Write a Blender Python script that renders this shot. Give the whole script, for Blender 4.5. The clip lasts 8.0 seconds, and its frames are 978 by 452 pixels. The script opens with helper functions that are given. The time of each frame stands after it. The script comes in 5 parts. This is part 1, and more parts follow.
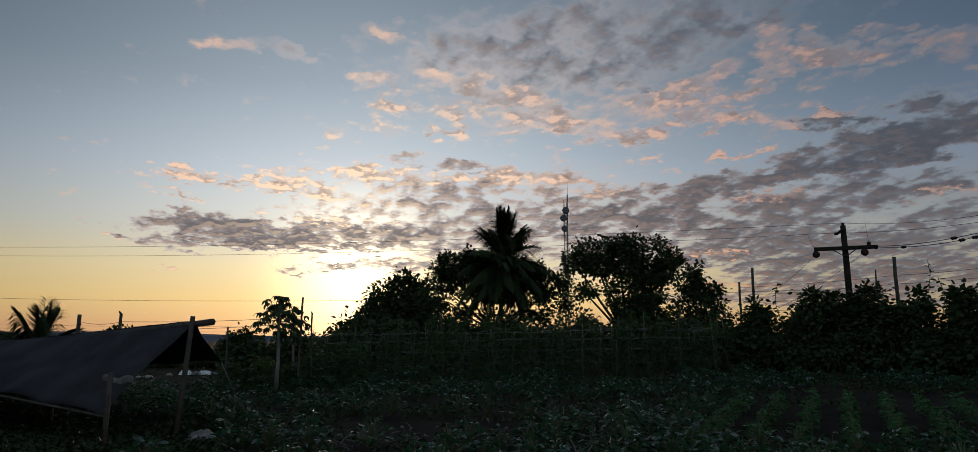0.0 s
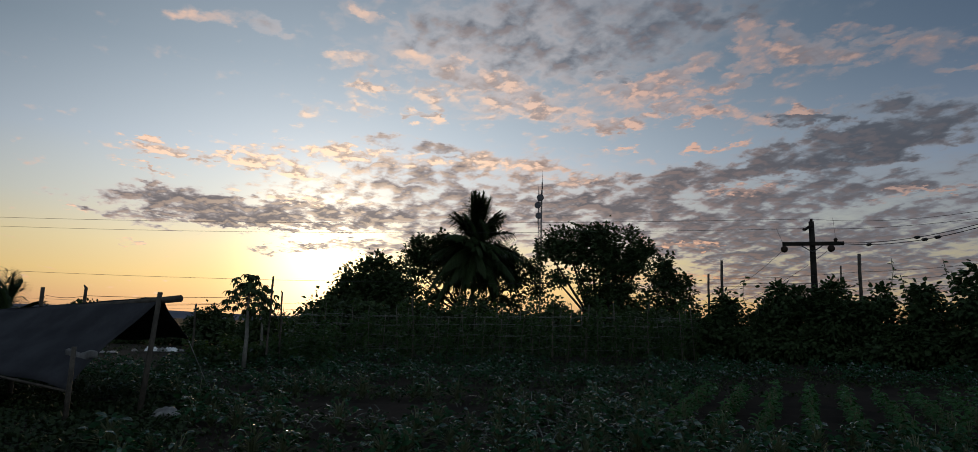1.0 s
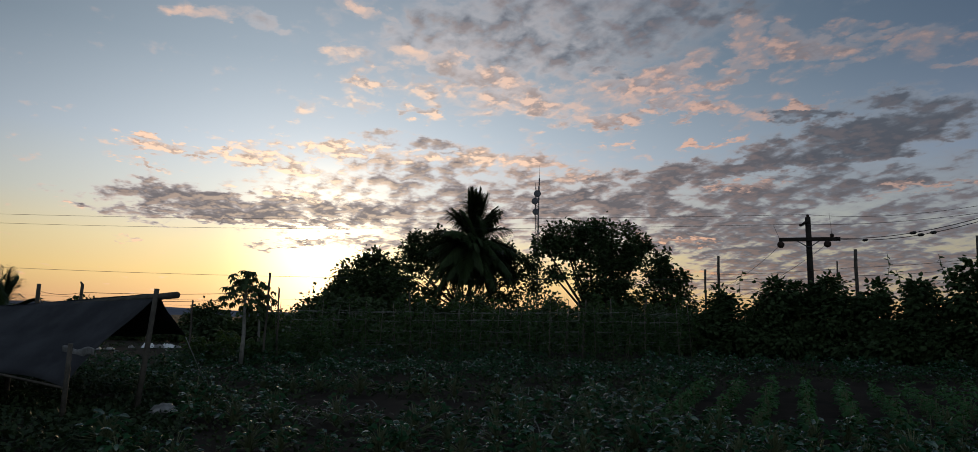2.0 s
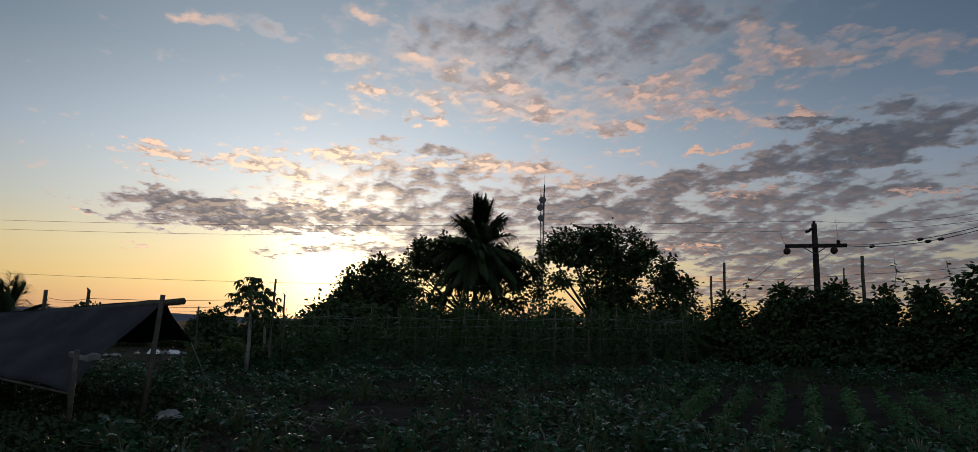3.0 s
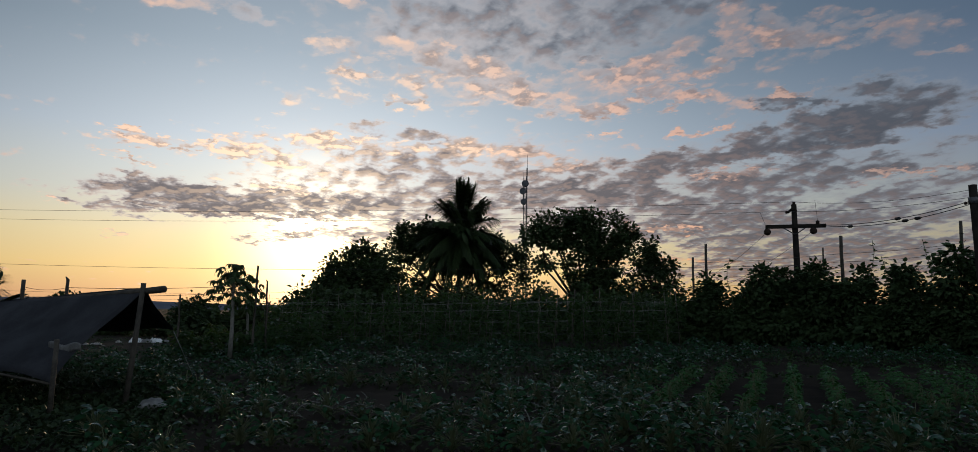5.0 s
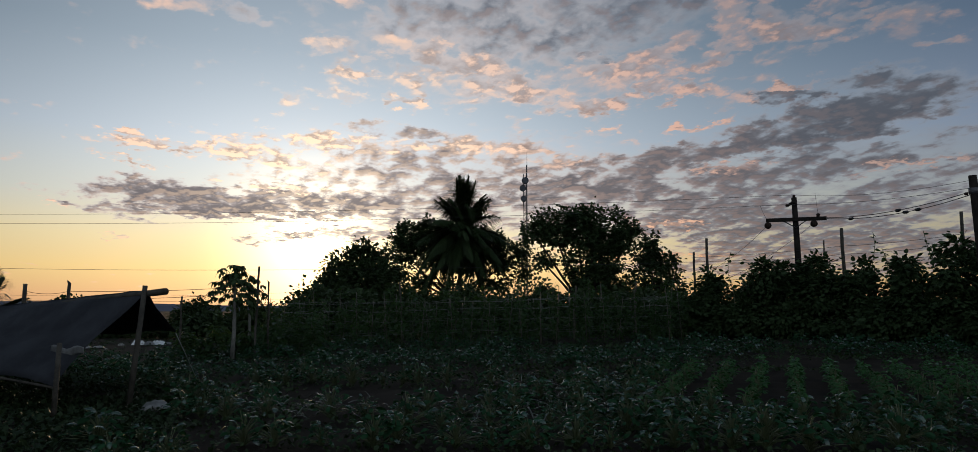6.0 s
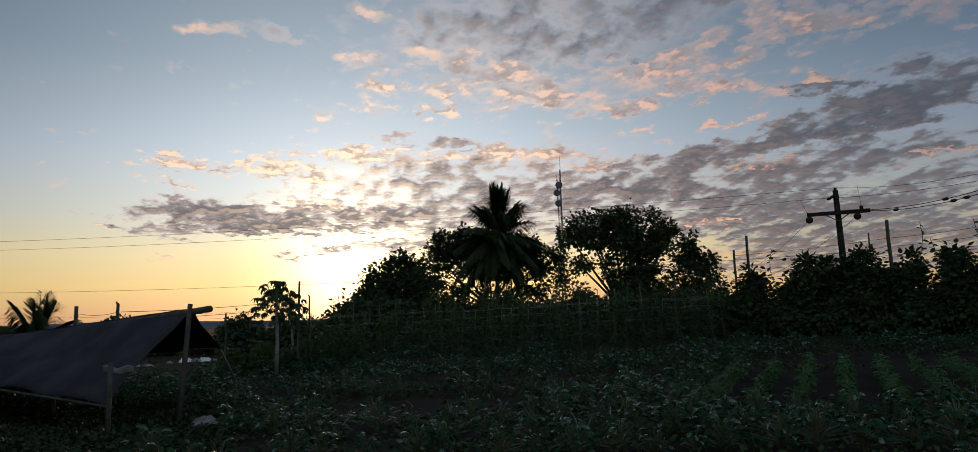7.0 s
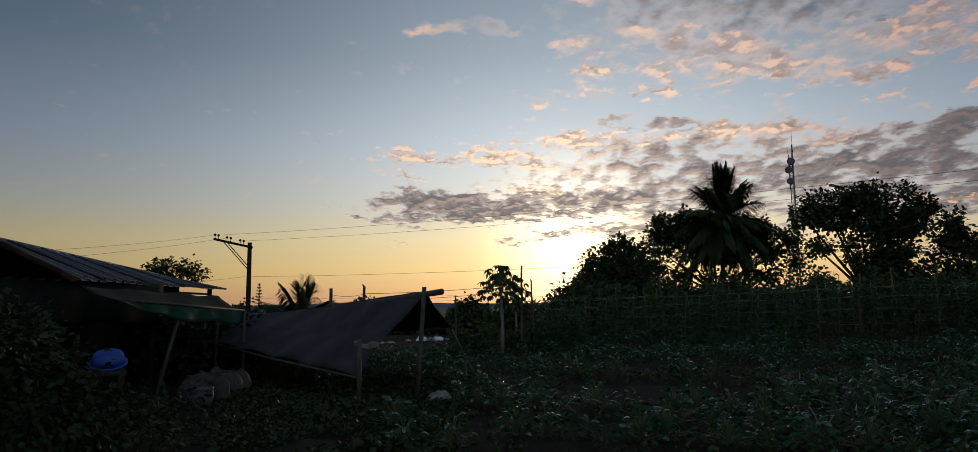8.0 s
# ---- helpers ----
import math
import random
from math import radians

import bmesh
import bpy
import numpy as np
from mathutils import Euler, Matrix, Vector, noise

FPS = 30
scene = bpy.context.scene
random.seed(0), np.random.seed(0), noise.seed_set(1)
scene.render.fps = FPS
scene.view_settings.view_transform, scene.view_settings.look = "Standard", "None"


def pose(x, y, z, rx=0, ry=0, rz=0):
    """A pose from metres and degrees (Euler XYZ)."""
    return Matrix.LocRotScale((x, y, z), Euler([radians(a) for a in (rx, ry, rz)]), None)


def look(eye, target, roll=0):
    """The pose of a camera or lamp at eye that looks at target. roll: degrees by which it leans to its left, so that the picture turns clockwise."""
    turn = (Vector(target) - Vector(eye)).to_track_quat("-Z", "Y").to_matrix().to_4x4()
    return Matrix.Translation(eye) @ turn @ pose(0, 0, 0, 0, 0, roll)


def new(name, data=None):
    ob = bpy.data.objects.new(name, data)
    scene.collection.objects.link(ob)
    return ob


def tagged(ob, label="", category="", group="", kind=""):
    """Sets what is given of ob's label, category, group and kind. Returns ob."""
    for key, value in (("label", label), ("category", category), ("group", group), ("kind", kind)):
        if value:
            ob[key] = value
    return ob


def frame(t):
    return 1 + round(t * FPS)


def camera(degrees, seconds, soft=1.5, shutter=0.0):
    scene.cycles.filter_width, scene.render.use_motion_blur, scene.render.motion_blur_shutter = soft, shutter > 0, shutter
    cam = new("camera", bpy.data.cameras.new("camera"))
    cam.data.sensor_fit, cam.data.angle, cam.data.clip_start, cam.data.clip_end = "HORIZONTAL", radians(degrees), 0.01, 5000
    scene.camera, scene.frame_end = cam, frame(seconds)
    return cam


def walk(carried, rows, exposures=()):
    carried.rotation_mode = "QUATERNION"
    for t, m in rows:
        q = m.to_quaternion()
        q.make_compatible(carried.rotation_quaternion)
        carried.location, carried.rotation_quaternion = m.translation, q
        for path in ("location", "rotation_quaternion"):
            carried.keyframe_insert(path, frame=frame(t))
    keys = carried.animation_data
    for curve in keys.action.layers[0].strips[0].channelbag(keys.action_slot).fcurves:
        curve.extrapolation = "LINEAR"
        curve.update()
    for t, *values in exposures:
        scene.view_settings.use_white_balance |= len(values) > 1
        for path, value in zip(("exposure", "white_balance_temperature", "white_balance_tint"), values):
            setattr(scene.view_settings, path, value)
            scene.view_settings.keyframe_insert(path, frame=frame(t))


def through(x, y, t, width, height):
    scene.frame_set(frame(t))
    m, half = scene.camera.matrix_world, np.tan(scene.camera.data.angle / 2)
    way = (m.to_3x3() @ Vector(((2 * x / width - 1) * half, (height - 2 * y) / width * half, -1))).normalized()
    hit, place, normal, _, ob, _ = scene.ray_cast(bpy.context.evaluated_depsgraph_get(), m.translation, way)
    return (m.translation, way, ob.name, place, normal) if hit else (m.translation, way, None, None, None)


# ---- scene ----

# ---------------------------------------------------------------- camera
cam = camera(69.0, 8.0, soft=0.5)
EYE = 1.6
ROWS = [
    # seconds, yaw, pitch, roll; the eye stays where it is and turns
    (0.0, 2.14, 9.27, -0.18),
    (0.1, 2.38, 9.22, -0.18),
    (0.2, 2.26, 9.13, 0.08),
    (0.3, 1.22, 8.99, -0.44),
    (0.4, 0.13, 8.76, -0.93),
    (0.5, -0.36, 8.84, -1.34),
    (1.0, -0.20, 8.10, -1.70),
    (1.5, -0.57, 7.61, -1.57),
    (3.0, -0.01, 8.29, -1.66),
    (3.5, -0.56, 8.01, -1.46),
    (4.0, -0.25, 7.49, -1.88),
    (4.5, -0.93, 7.22, -1.56),
    (6.0, -1.14, 6.83, -0.05),
    (6.5, -0.67, 7.30, -0.03),
    (6.7, 0.85, 6.64, 1.38),
    (6.8, 1.47, 6.74, 1.66),
    (7.0, 1.97, 7.43, 1.90),
    (7.2, 2.30, 7.61, 2.07),
    (7.5, 3.63, 7.86, 1.43),
    (7.6, 5.55, 7.99, 1.08),
    (7.7, 8.75, 7.73, 0.73),
    (7.8, 11.69, 7.38, 0.65),
    (7.9, 14.81, 6.95, 0.61),
    (8.0, 19.44, 6.63, 1.02),
]
walk(cam, [(t, pose(0, 0, EYE, 90 + pitch, roll, yaw)) for t, yaw, pitch, roll in ROWS],
     exposures=[(0.0, 0.05), (0.6, 0.13), (1.5, 0.22), (4.0, 0.22), (6.0, 0.28), (7.0, 0.30), (7.5, 0.23), (8.0, 0.10)])

# ---------------------------------------------------------------- sky, clouds and sun
SUN_AZ, SUN_EL = -12.5, 4.6  # degrees from the y axis to the right, and above the horizon


class Graph:
    """Builds a shader out of nodes in few words."""

    def __init__(self, tree):
        self.tree = tree

    def node(self, kind, inputs=(), **props):
        n = self.tree.nodes.new(kind)
        for key, value in props.items():
            setattr(n, key, value)
        for key, value in dict(inputs).items():
            self.plug(n.inputs[key], value)
        return n

    def plug(self, socket, value):
        if isinstance(value, bpy.types.NodeSocket):
            self.tree.links.new(value, socket)
        else:
            socket.default_value = value

    def math(self, op, a, b=0.0, c=0.0, clamp=False):
        return self.node("ShaderNodeMath", {0: a, 1: b, 2: c}, operation=op, use_clamp=clamp).outputs[0]

    def vec(self, op, a, b=(0, 0, 0), out=0):
        return self.node("ShaderNodeVectorMath", {0: a, 1: b}, operation=op).outputs[out]

    def xyz(self, x, y, z):
        return self.node("ShaderNodeCombineXYZ", {0: x, 1: y, 2: z}).outputs[0]

    def mix(self, f, a, b, how="MIX"):
        n = self.node("ShaderNodeMix", data_type="RGBA", blend_type=how)
        self.plug(n.inputs[0], f)
        self.plug(n.inputs[6], a)
        self.plug(n.inputs[7], b)
        return n.outputs[2]

    def ramp(self, f, stops):
        n = self.node("ShaderNodeValToRGB", {0: f})
        e = n.color_ramp.elements
        while len(e) < len(stops):
            e.new(0.5)
        for el, (p, col) in zip(e, stops):
            el.position = p
            el.color = (*col, 1) if len(col) == 3 else col
        return n.outputs[0]

    def noise(self, p, scale, detail=4.0, rough=0.55, out=0, dist=0.0):
        return self.node("ShaderNodeTexNoise", {"Vector": p, "Scale": scale, "Detail": detail, "Roughness": rough, "Distortion": dist}).outputs[out]

    def span(self, v, lo, hi, a=0.0, b=1.0, smooth=True):
        return self.node("ShaderNodeMapRange", {0: v, 1: lo, 2: hi, 3: a, 4: b}, interpolation_type="SMOOTHSTEP" if smooth else "LINEAR").outputs[0]


# cloud banks: azimuth, elevation, half width, half height, slope (degrees), weight
STREAK_GREY = [
    (-2.5, 10.2, 15.0, 3.8, 0, 0.76),     (-20.3, 8.3, 8.1, 1.15, -4, 1.05), (-24.6, 8.8, 2.9, 0.65, -8, 0.95), (-14.3, 8.5, 5.7, 1.00, 0, 1.00), (-18.4, 7.4, 10.0, 0.35, -1, 1.00), (-27.2, 7.3, 3.6, 0.45, -8, 0.78),
    (-29.8, 7.8, 2.1, 0.25, -12, 0.55), (-8.5, 8.3, 6.8, 1.31, 0, 0.95), (-7.9, 14.2, 3.6, 0.65, 0, 0.80), (-4.1, 14.2, 2.1, 0.65, 0, 0.85), (-6.1, 11.9, 4.8, 0.70, 0, 0.72),
    (-16.9, 5.6, 2.3, 0.30, 6, 0.85), (-13.7, 6.0, 2.1, 0.30, 8, 0.90), (-9.3, 5.9, 3.3, 0.60, 0, 0.80), (3.1, 13.6, 2.6, 0.60, 0, 0.66), (7.7, 13.9, 2.9, 0.35, 3, 0.55),
]
BANK_GREY = [
    (5.7, 9.5, 5.2, 1.91, 0, 0.95), (11.2, 10.3, 5.2, 2.11, 6, 1.00), (16.0, 12.1, 5.2, 0.90, 8, 0.90), (20.2, 12.5, 7.2, 0.90, 14, 0.95), (19.0, 9.3, 8.1, 2.11, 5, 0.95),
    (24.0, 10.4, 7.2, 1.41, 10, 0.90), (26.4, 13.9, 7.2, 1.31, 10, 1.05), (30.9, 14.5, 6.2, 1.20, 4, 1.05), (31.3, 16.0, 4.3, 0.80, -2, 0.95), (24.4, 16.0, 3.1, 0.55, 2, 0.88),
    (28.4, 12.5, 7.2, 1.00, 17, 1.00), (31.1, 10.8, 5.7, 1.00, 10, 0.80), (30.6, 8.4, 7.6, 1.41, 8, 0.82), (21.9, 6.9, 14.3, 1.60, 0, 0.95), (9.2, 7.0, 7.2, 1.81, 0, 0.85),
    (27.5, 4.8, 13.0, 1.50, 0, 0.92), (23.0, 3.4, 12.0, 1.00, 0, 0.85),
]
HIGH_GREY = [
    (6.0, 23.0, 17.0, 4.0, 6, 0.74),     (3.9, 25.1, 6.2, 1.51, 18, 0.80), (11.2, 24.3, 5.7, 1.41, 18, 0.82), (17.4, 24.0, 2.9, 1.20, -5, 0.95), (7.6, 21.9, 4.3, 1.10, 22, 0.85), (14.2, 22.1, 3.8, 0.90, 18, 0.75),
    (10.4, 19.9, 2.1, 0.50, 5, 0.85), (-3.5, 24.2, 4.3, 1.31, -12, 0.60), (-7.6, 22.4, 2.9, 1.00, -5, 0.62), (-18.3, 22.1, 2.4, 0.60, -18, 0.60), (4.0, 18.2, 2.9, 0.50, -3, 0.60),
    (-3.2, 17.1, 3.3, 0.50, 0, 0.50), (34.6, 14.8, 2.9, 1.51, 0, 0.70), (0.8, 21.2, 1.9, 0.90, 10, 0.60),
]
LOW_LIT = [
    (-3.0, 12.2, 19.0, 2.2, 0, 0.56),     (-26.5, 12.8, 1.0, 0.25, 0, 0.75), (-25.4, 12.1, 2.6, 0.40, 2, 0.80), (-21.9, 12.1, 4.5, 0.40, -5, 0.88), (-19.0, 11.8, 3.3, 0.50, -8, 0.85), (-25.7, 10.8, 1.9, 0.20, -4, 0.65),
    (-15.1, 13.4, 3.1, 0.65, 0, 0.80), (-15.2, 11.5, 5.0, 1.00, -10, 0.75), (-10.7, 13.2, 4.5, 0.65, 0, 0.85), (-5.1, 13.1, 5.2, 0.70, 0, 0.72), (1.0, 13.0, 5.2, 1.00, 0, 0.72),
    (-10.5, 10.7, 6.2, 0.70, 0, 0.65), (-15.3, 9.5, 4.5, 0.40, -5, 0.82), (-10.9, 9.2, 3.3, 0.40, 0, 0.85), (6.7, 11.7, 7.2, 0.60, 0, 0.66), (-27.2, 5.3, 0.8, 0.20, -15, 0.60),
    (-31.1, 7.4, 1.2, 0.20, -10, 0.55),
]
MID_LIT = [
    (4.0, 18.6, 18.0, 2.6, 0, 0.50),     (-2.3, 19.9, 6.2, 1.10, -12, 1.01), (1.2, 18.9, 5.2, 0.60, -8, 0.93), (-9.9, 18.6, 2.6, 0.30, 3, 0.76), (-4.8, 18.3, 3.8, 0.35, -6, 0.66), (-14.3, 16.2, 1.4, 0.70, 0, 0.56),
    (-10.9, 16.9, 2.1, 0.60, -6, 0.66), (-6.1, 16.6, 2.0, 0.40, -18, 0.91), (3.3, 17.5, 5.7, 0.80, -6, 0.93), (8.7, 16.2, 3.6, 0.60, 2, 0.91), (-1.1, 16.9, 3.3, 0.50, 0, 0.66),
    (14.2, 19.3, 4.3, 1.10, 25, 0.83), (14.2, 17.5, 2.9, 0.55, 24, 0.86), (17.3, 17.0, 3.1, 0.60, -6, 0.99), (18.5, 18.6, 2.9, 0.40, 10, 0.73), (21.0, 16.1, 2.4, 0.50, 10, 0.63),
    (9.2, 19.0, 4.8, 0.80, 6, 0.71),
]
HIGH_LIT = [
    (-23.2, 22.1, 3.0, 0.55, 10, 0.58), (-12.2, 20.6, 2.1, 0.65, 10, 0.70), (-8.5, 19.9, 1.8, 0.30, 0, 0.62), (-10.0, 23.7, 2.9, 0.50, -20, 0.58), (-12.9, 21.7, 1.9, 0.35, 0, 0.44),
    (0.3, 22.4, 2.1, 0.70, 10, 0.58), (20.7, 21.8, 1.6, 1.81, 0, 0.69), (23.5, 22.1, 1.9, 1.00, -40, 0.66), (25.2, 20.5, 3.6, 0.85, 0, 0.84), (27.4, 21.6, 2.9, 0.50, 0, 0.58),
    (29.8, 20.8, 1.8, 0.45, 5, 0.66), (31.6, 20.2, 1.6, 0.60, 25, 0.66), (33.1, 19.8, 2.1, 1.20, -10, 0.55), (35.2, 18.0, 2.1, 0.45, -8, 0.66), (28.3, 19.3, 2.9, 0.45, 12, 0.58),
    (20.0, 19.7, 2.1, 0.60, 18, 0.69),
]
EMBER_LIT = [
    (15.0, 6.8, 3.0, 0.30, -3, 1.25), (20.0, 10.8, 3.6, 0.40, 0, 0.95), (22.9, 11.1, 1.5, 0.30, 0, 0.80), (31.5, 10.1, 3.0, 0.30, 2, 0.90), (18.2, 14.3, 2.9, 0.30, 12, 0.95),
    (24.8, 16.6, 2.4, 0.30, 8, 0.85), (15.6, 16.3, 1.4, 0.25, 10, 0.90), (15.5, 4.3, 10.5, 0.40, 0, 0.70), (30.5, 13.8, 2.9, 0.50, 30, 0.70), (10.4, 14.2, 1.9, 0.25, 4, 0.60),
]

world = bpy.data.worlds.new("evening_sky")
scene.world = world
world.use_nodes = True
world.node_tree.nodes.clear()
w = Graph(world.node_tree)
way = w.node("ShaderNodeTexCoord").outputs["Generated"]
sep = w.node("ShaderNodeSeparateXYZ", {0: way}).outputs
DEG = 180 / math.pi
el = w.math("MULTIPLY", w.math("ARCSINE", sep[2]), DEG)
az = w.math("MULTIPLY", w.math("ARCTAN2", sep[0], sep[1]), DEG)

# clear sky: a ramp by height, warmer and brighter towards the sun
high = w.math("DIVIDE", w.math("MAXIMUM", el, 0.0), 90.0)
tall = w.math("POWER", high, 0.5)
stop = lambda degrees: math.sqrt(degrees / 90)
dusk = w.ramp(tall, [
    (0.0, (0.42, 0.23, 0.15)), (stop(1.2), (0.57, 0.325, 0.165)), (stop(3.2), (0.67, 0.470, 0.19)), (stop(5.5), (0.61, 0.495, 0.265)), (stop(8.5), (0.42, 0.43, 0.385)),
    (stop(13), (0.275, 0.335, 0.405)), (stop(20), (0.138, 0.196, 0.258)), (stop(32), (0.065, 0.105, 0.155)), (1.0, (0.03, 0.05, 0.09))])
back = w.ramp(tall, [(0.0, (0.205, 0.232, 0.262)), (stop(12), (0.33, 0.375, 0.43)), (1.0, (0.145, 0.20, 0.29))])
sun_way = (math.sin(radians(SUN_AZ)) * math.cos(radians(SUN_EL)), math.cos(radians(SUN_AZ)) * math.cos(radians(SUN_EL)), math.sin(radians(SUN_EL)))
cosine = w.vec("DOT_PRODUCT", way, sun_way, out=1)
off = w.math("MULTIPLY", w.math("ARCCOSINE", cosine), DEG)
ahead = w.span(off, 50.0, 110.0, 1.0, 0.0)
dusk = w.vec("MULTIPLY", dusk, w.ramp(w.span(off, 12.0, 58.0, smooth=False), [(0.0, (1.06, 1.06, 1.0)), (1.0, (0.42, 0.45, 0.56))]))
side = w.span(az, -50.0, -10.0, 0.80, 1.0)
dusk = w.vec("MULTIPLY", dusk, w.xyz(side, side, side))
clear = w.mix(ahead, back, dusk)
fall = lambda width: w.math("EXPONENT", w.math("MULTIPLY", off, -1.0 / width))
tint = lambda colour, f: w.vec("MULTIPLY", colour, w.xyz(f, f, f))
veil = w.math("EXPONENT", w.math("MULTIPLY", w.math("MULTIPLY", off, off), -1.0 / 540.0))
veil = w.math("MULTIPLY", veil, w.span(el, 1.0, 12.0, 0.22, 1.0))
core = w.math("EXPONENT", w.math("MULTIPLY", w.math("MULTIPLY", off, off), -1.0 / 24.0))
clear = w.vec("ADD", clear, w.vec("ADD", tint((0.25, 0.268, 0.30), veil), tint((1.5, 1.2, 0.70), core)))
air = w.node("ShaderNodeTexSky", sky_type="NISHITA", sun_disc=False, sun_elevation=radians(SUN_EL), sun_rotation=radians(SUN_AZ)).outputs[0]
clear = w.vec("ADD", clear, w.vec("MULTIPLY", air, (0.006, 0.006, 0.006)))

# the cloud sheet, seen in perspective
flat = w.math("ADD", w.math("MAXIMUM", sep[2], 0.0), 0.20)
sheet = w.xyz(w.math("DIVIDE", sep[0], flat), w.math("DIVIDE", sep[1], flat), 0.0)
wobble = w.vec("SUBTRACT", w.noise(sheet, 3.0, 3.0, out=1), (0.5, 0.5, 0.5))
fray = w.vec("SUBTRACT", w.noise(sheet, 13.0, 5.0, 0.6, out=1), (0.5, 0.5, 0.5))
here = w.vec("ADD", w.xyz(az, el, 1.0), w.vec("ADD", w.vec("MULTIPLY", wobble, (3.6, 1.0, 0.0)), w.vec("MULTIPLY", fray, (6.0, 3.0, 0.0))))


def bank(a, e, wide, high_, slope, weight):
    c, s = math.cos(radians(slope)), math.sin(radians(slope))
    u = w.vec("DOT_PRODUCT", here, (c / wide, s / wide, -(a * c + e * s) / wide), out=1)
    v = w.vec("DOT_PRODUCT", here, (-s / high_, c / high_, (a * s - e * c) / high_), out=1)
    r2 = w.math("MULTIPLY_ADD", u, u, w.math("MULTIPLY", v, v))
    return w.math("DIVIDE", weight, w.math("MULTIPLY_ADD", r2, w.math("MULTIPLY", r2, 0.7), 1.0))


def union(banks):
    total = bank(*banks[0])
    for b in banks[1:]:
        total = w.math("SMOOTH_MAX", total, bank(*b), 0.12)
    return total


grey = union(STREAK_GREY + BANK_GREY + HIGH_GREY)
lit = union(LOW_LIT + MID_LIT + HIGH_LIT + EMBER_LIT)
cover = w.math("MAXIMUM", grey, lit)
toward = (math.sin(radians(SUN_AZ)) * 0.03, math.cos(radians(SUN_AZ)) * 0.03, 0.0)


def puffs(p):
    """Lumps of cloud, from broad swells to frayed wisps; 0 to 1, and about 0.5 on the whole."""
    across = w.vec("DOT_PRODUCT", p, (0.94, 0.34, 0.0), out=1)
    along = w.vec("DOT_PRODUCT", p, (0.34, -0.94, 0.0), out=1)
    big = w.noise(w.xyz(across, w.math("MULTIPLY", along, 0.65), 0.0), 9.0, 3.0, 0.5)
    small = w.noise(w.xyz(across, w.math("MULTIPLY", along, 0.80), 3.0), 20.0, 7.0, 0.52, dist=0.2)
    both = w.math("MULTIPLY_ADD", big, 0.52, w.math("MULTIPLY", small, 0.48))
    return w.span(both, 0.30, 0.70, smooth=False)


def depth(p):
    return w.math("MULTIPLY_ADD", puffs(p), 1.35, w.math("MULTIPLY_ADD", cover, 1.10, -0.72))


thick = depth(sheet)
thick_sun = depth(w.vec("ADD", sheet, toward))
upper = w.span(el, 13.0, 18.0)
body = w.span(thick, w.math("MULTIPLY_ADD", upper, -0.08, 0.38), w.math("MULTIPLY_ADD", upper, 0.28, 0.90))
body = w.math("MULTIPLY", body, w.math("MULTIPLY_ADD", upper, -0.14, 0.97))
mist = w.math("MULTIPLY", w.span(cover, 0.22, 0.80), w.math("MULTIPLY", w.span(off, 6.0, 20.0, 0.10, 1.0), w.span(thick, 0.15, 0.60, 0.10, 0.42)))
mist = w.math("MULTIPLY", mist, w.math("MULTIPLY_ADD", upper, 0.45, 1.0))
dense = w.span(thick, 0.45, 1.15)
glint = w.span(w.math("SUBTRACT", thick, thick_sun), -0.10, 0.30)
lift = w.span(w.math("SUBTRACT", lit, grey), -0.22, 0.22)
warm = w.math("MULTIPLY_ADD", lift, w.math("MULTIPLY_ADD", glint, 0.72, 0.32), w.math("MULTIPLY", glint, w.math("MULTIPLY_ADD", fall(18.0), 0.40, 0.06)), clamp=True)
near_sun = fall(10.0)
rim = w.mix(w.span(off, 14.0, 40.0), (0.55, 0.48, 0.465, 1), (0.20, 0.22, 0.255, 1))
deep = w.mix(upper, (0.106, 0.099, 0.110, 1), (0.098, 0.107, 0.132, 1))
deep = w.mix(w.math("MULTIPLY", w.span(az, 16.0, 28.0), w.span(el, 9.0, 13.0)), deep, (0.066, 0.074, 0.092, 1))
shade = w.mix(dense, rim, deep)
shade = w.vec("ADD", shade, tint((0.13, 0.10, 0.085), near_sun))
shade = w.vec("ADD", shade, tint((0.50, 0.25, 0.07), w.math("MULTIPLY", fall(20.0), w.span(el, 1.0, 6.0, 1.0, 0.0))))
glow = w.ramp(w.span(off, 5.0, 45.0, smooth=False), [(0.0, (0.96, 0.70, 0.47)), (0.35, (0.76, 0.50, 0.37)), (0.62, (0.58, 0.355, 0.275)), (1.0, (0.34, 0.235, 0.205))])
glow = w.mix(w.math("MULTIPLY", w.span(el, 3.0, 8.5, 1.0, 0.0), w.span(off, 8.0, 20.0)), glow, (0.80, 0.38, 0.15, 1))
glow = w.vec("ADD", glow, tint((0.40, 0.31, 0.24), near_sun))
cloud = w.mix(warm, shade, glow)
cloud = w.mix(ahead, (0.15, 0.16, 0.18, 1), cloud)
sky = w.mix(w.math("MAXIMUM", body, mist), clear, cloud)
light = w.node("ShaderNodeBackground", {0: sky, 1: 1.0}).outputs[0]
w.tree.links.new(light, w.node("ShaderNodeOutputWorld").inputs[0])

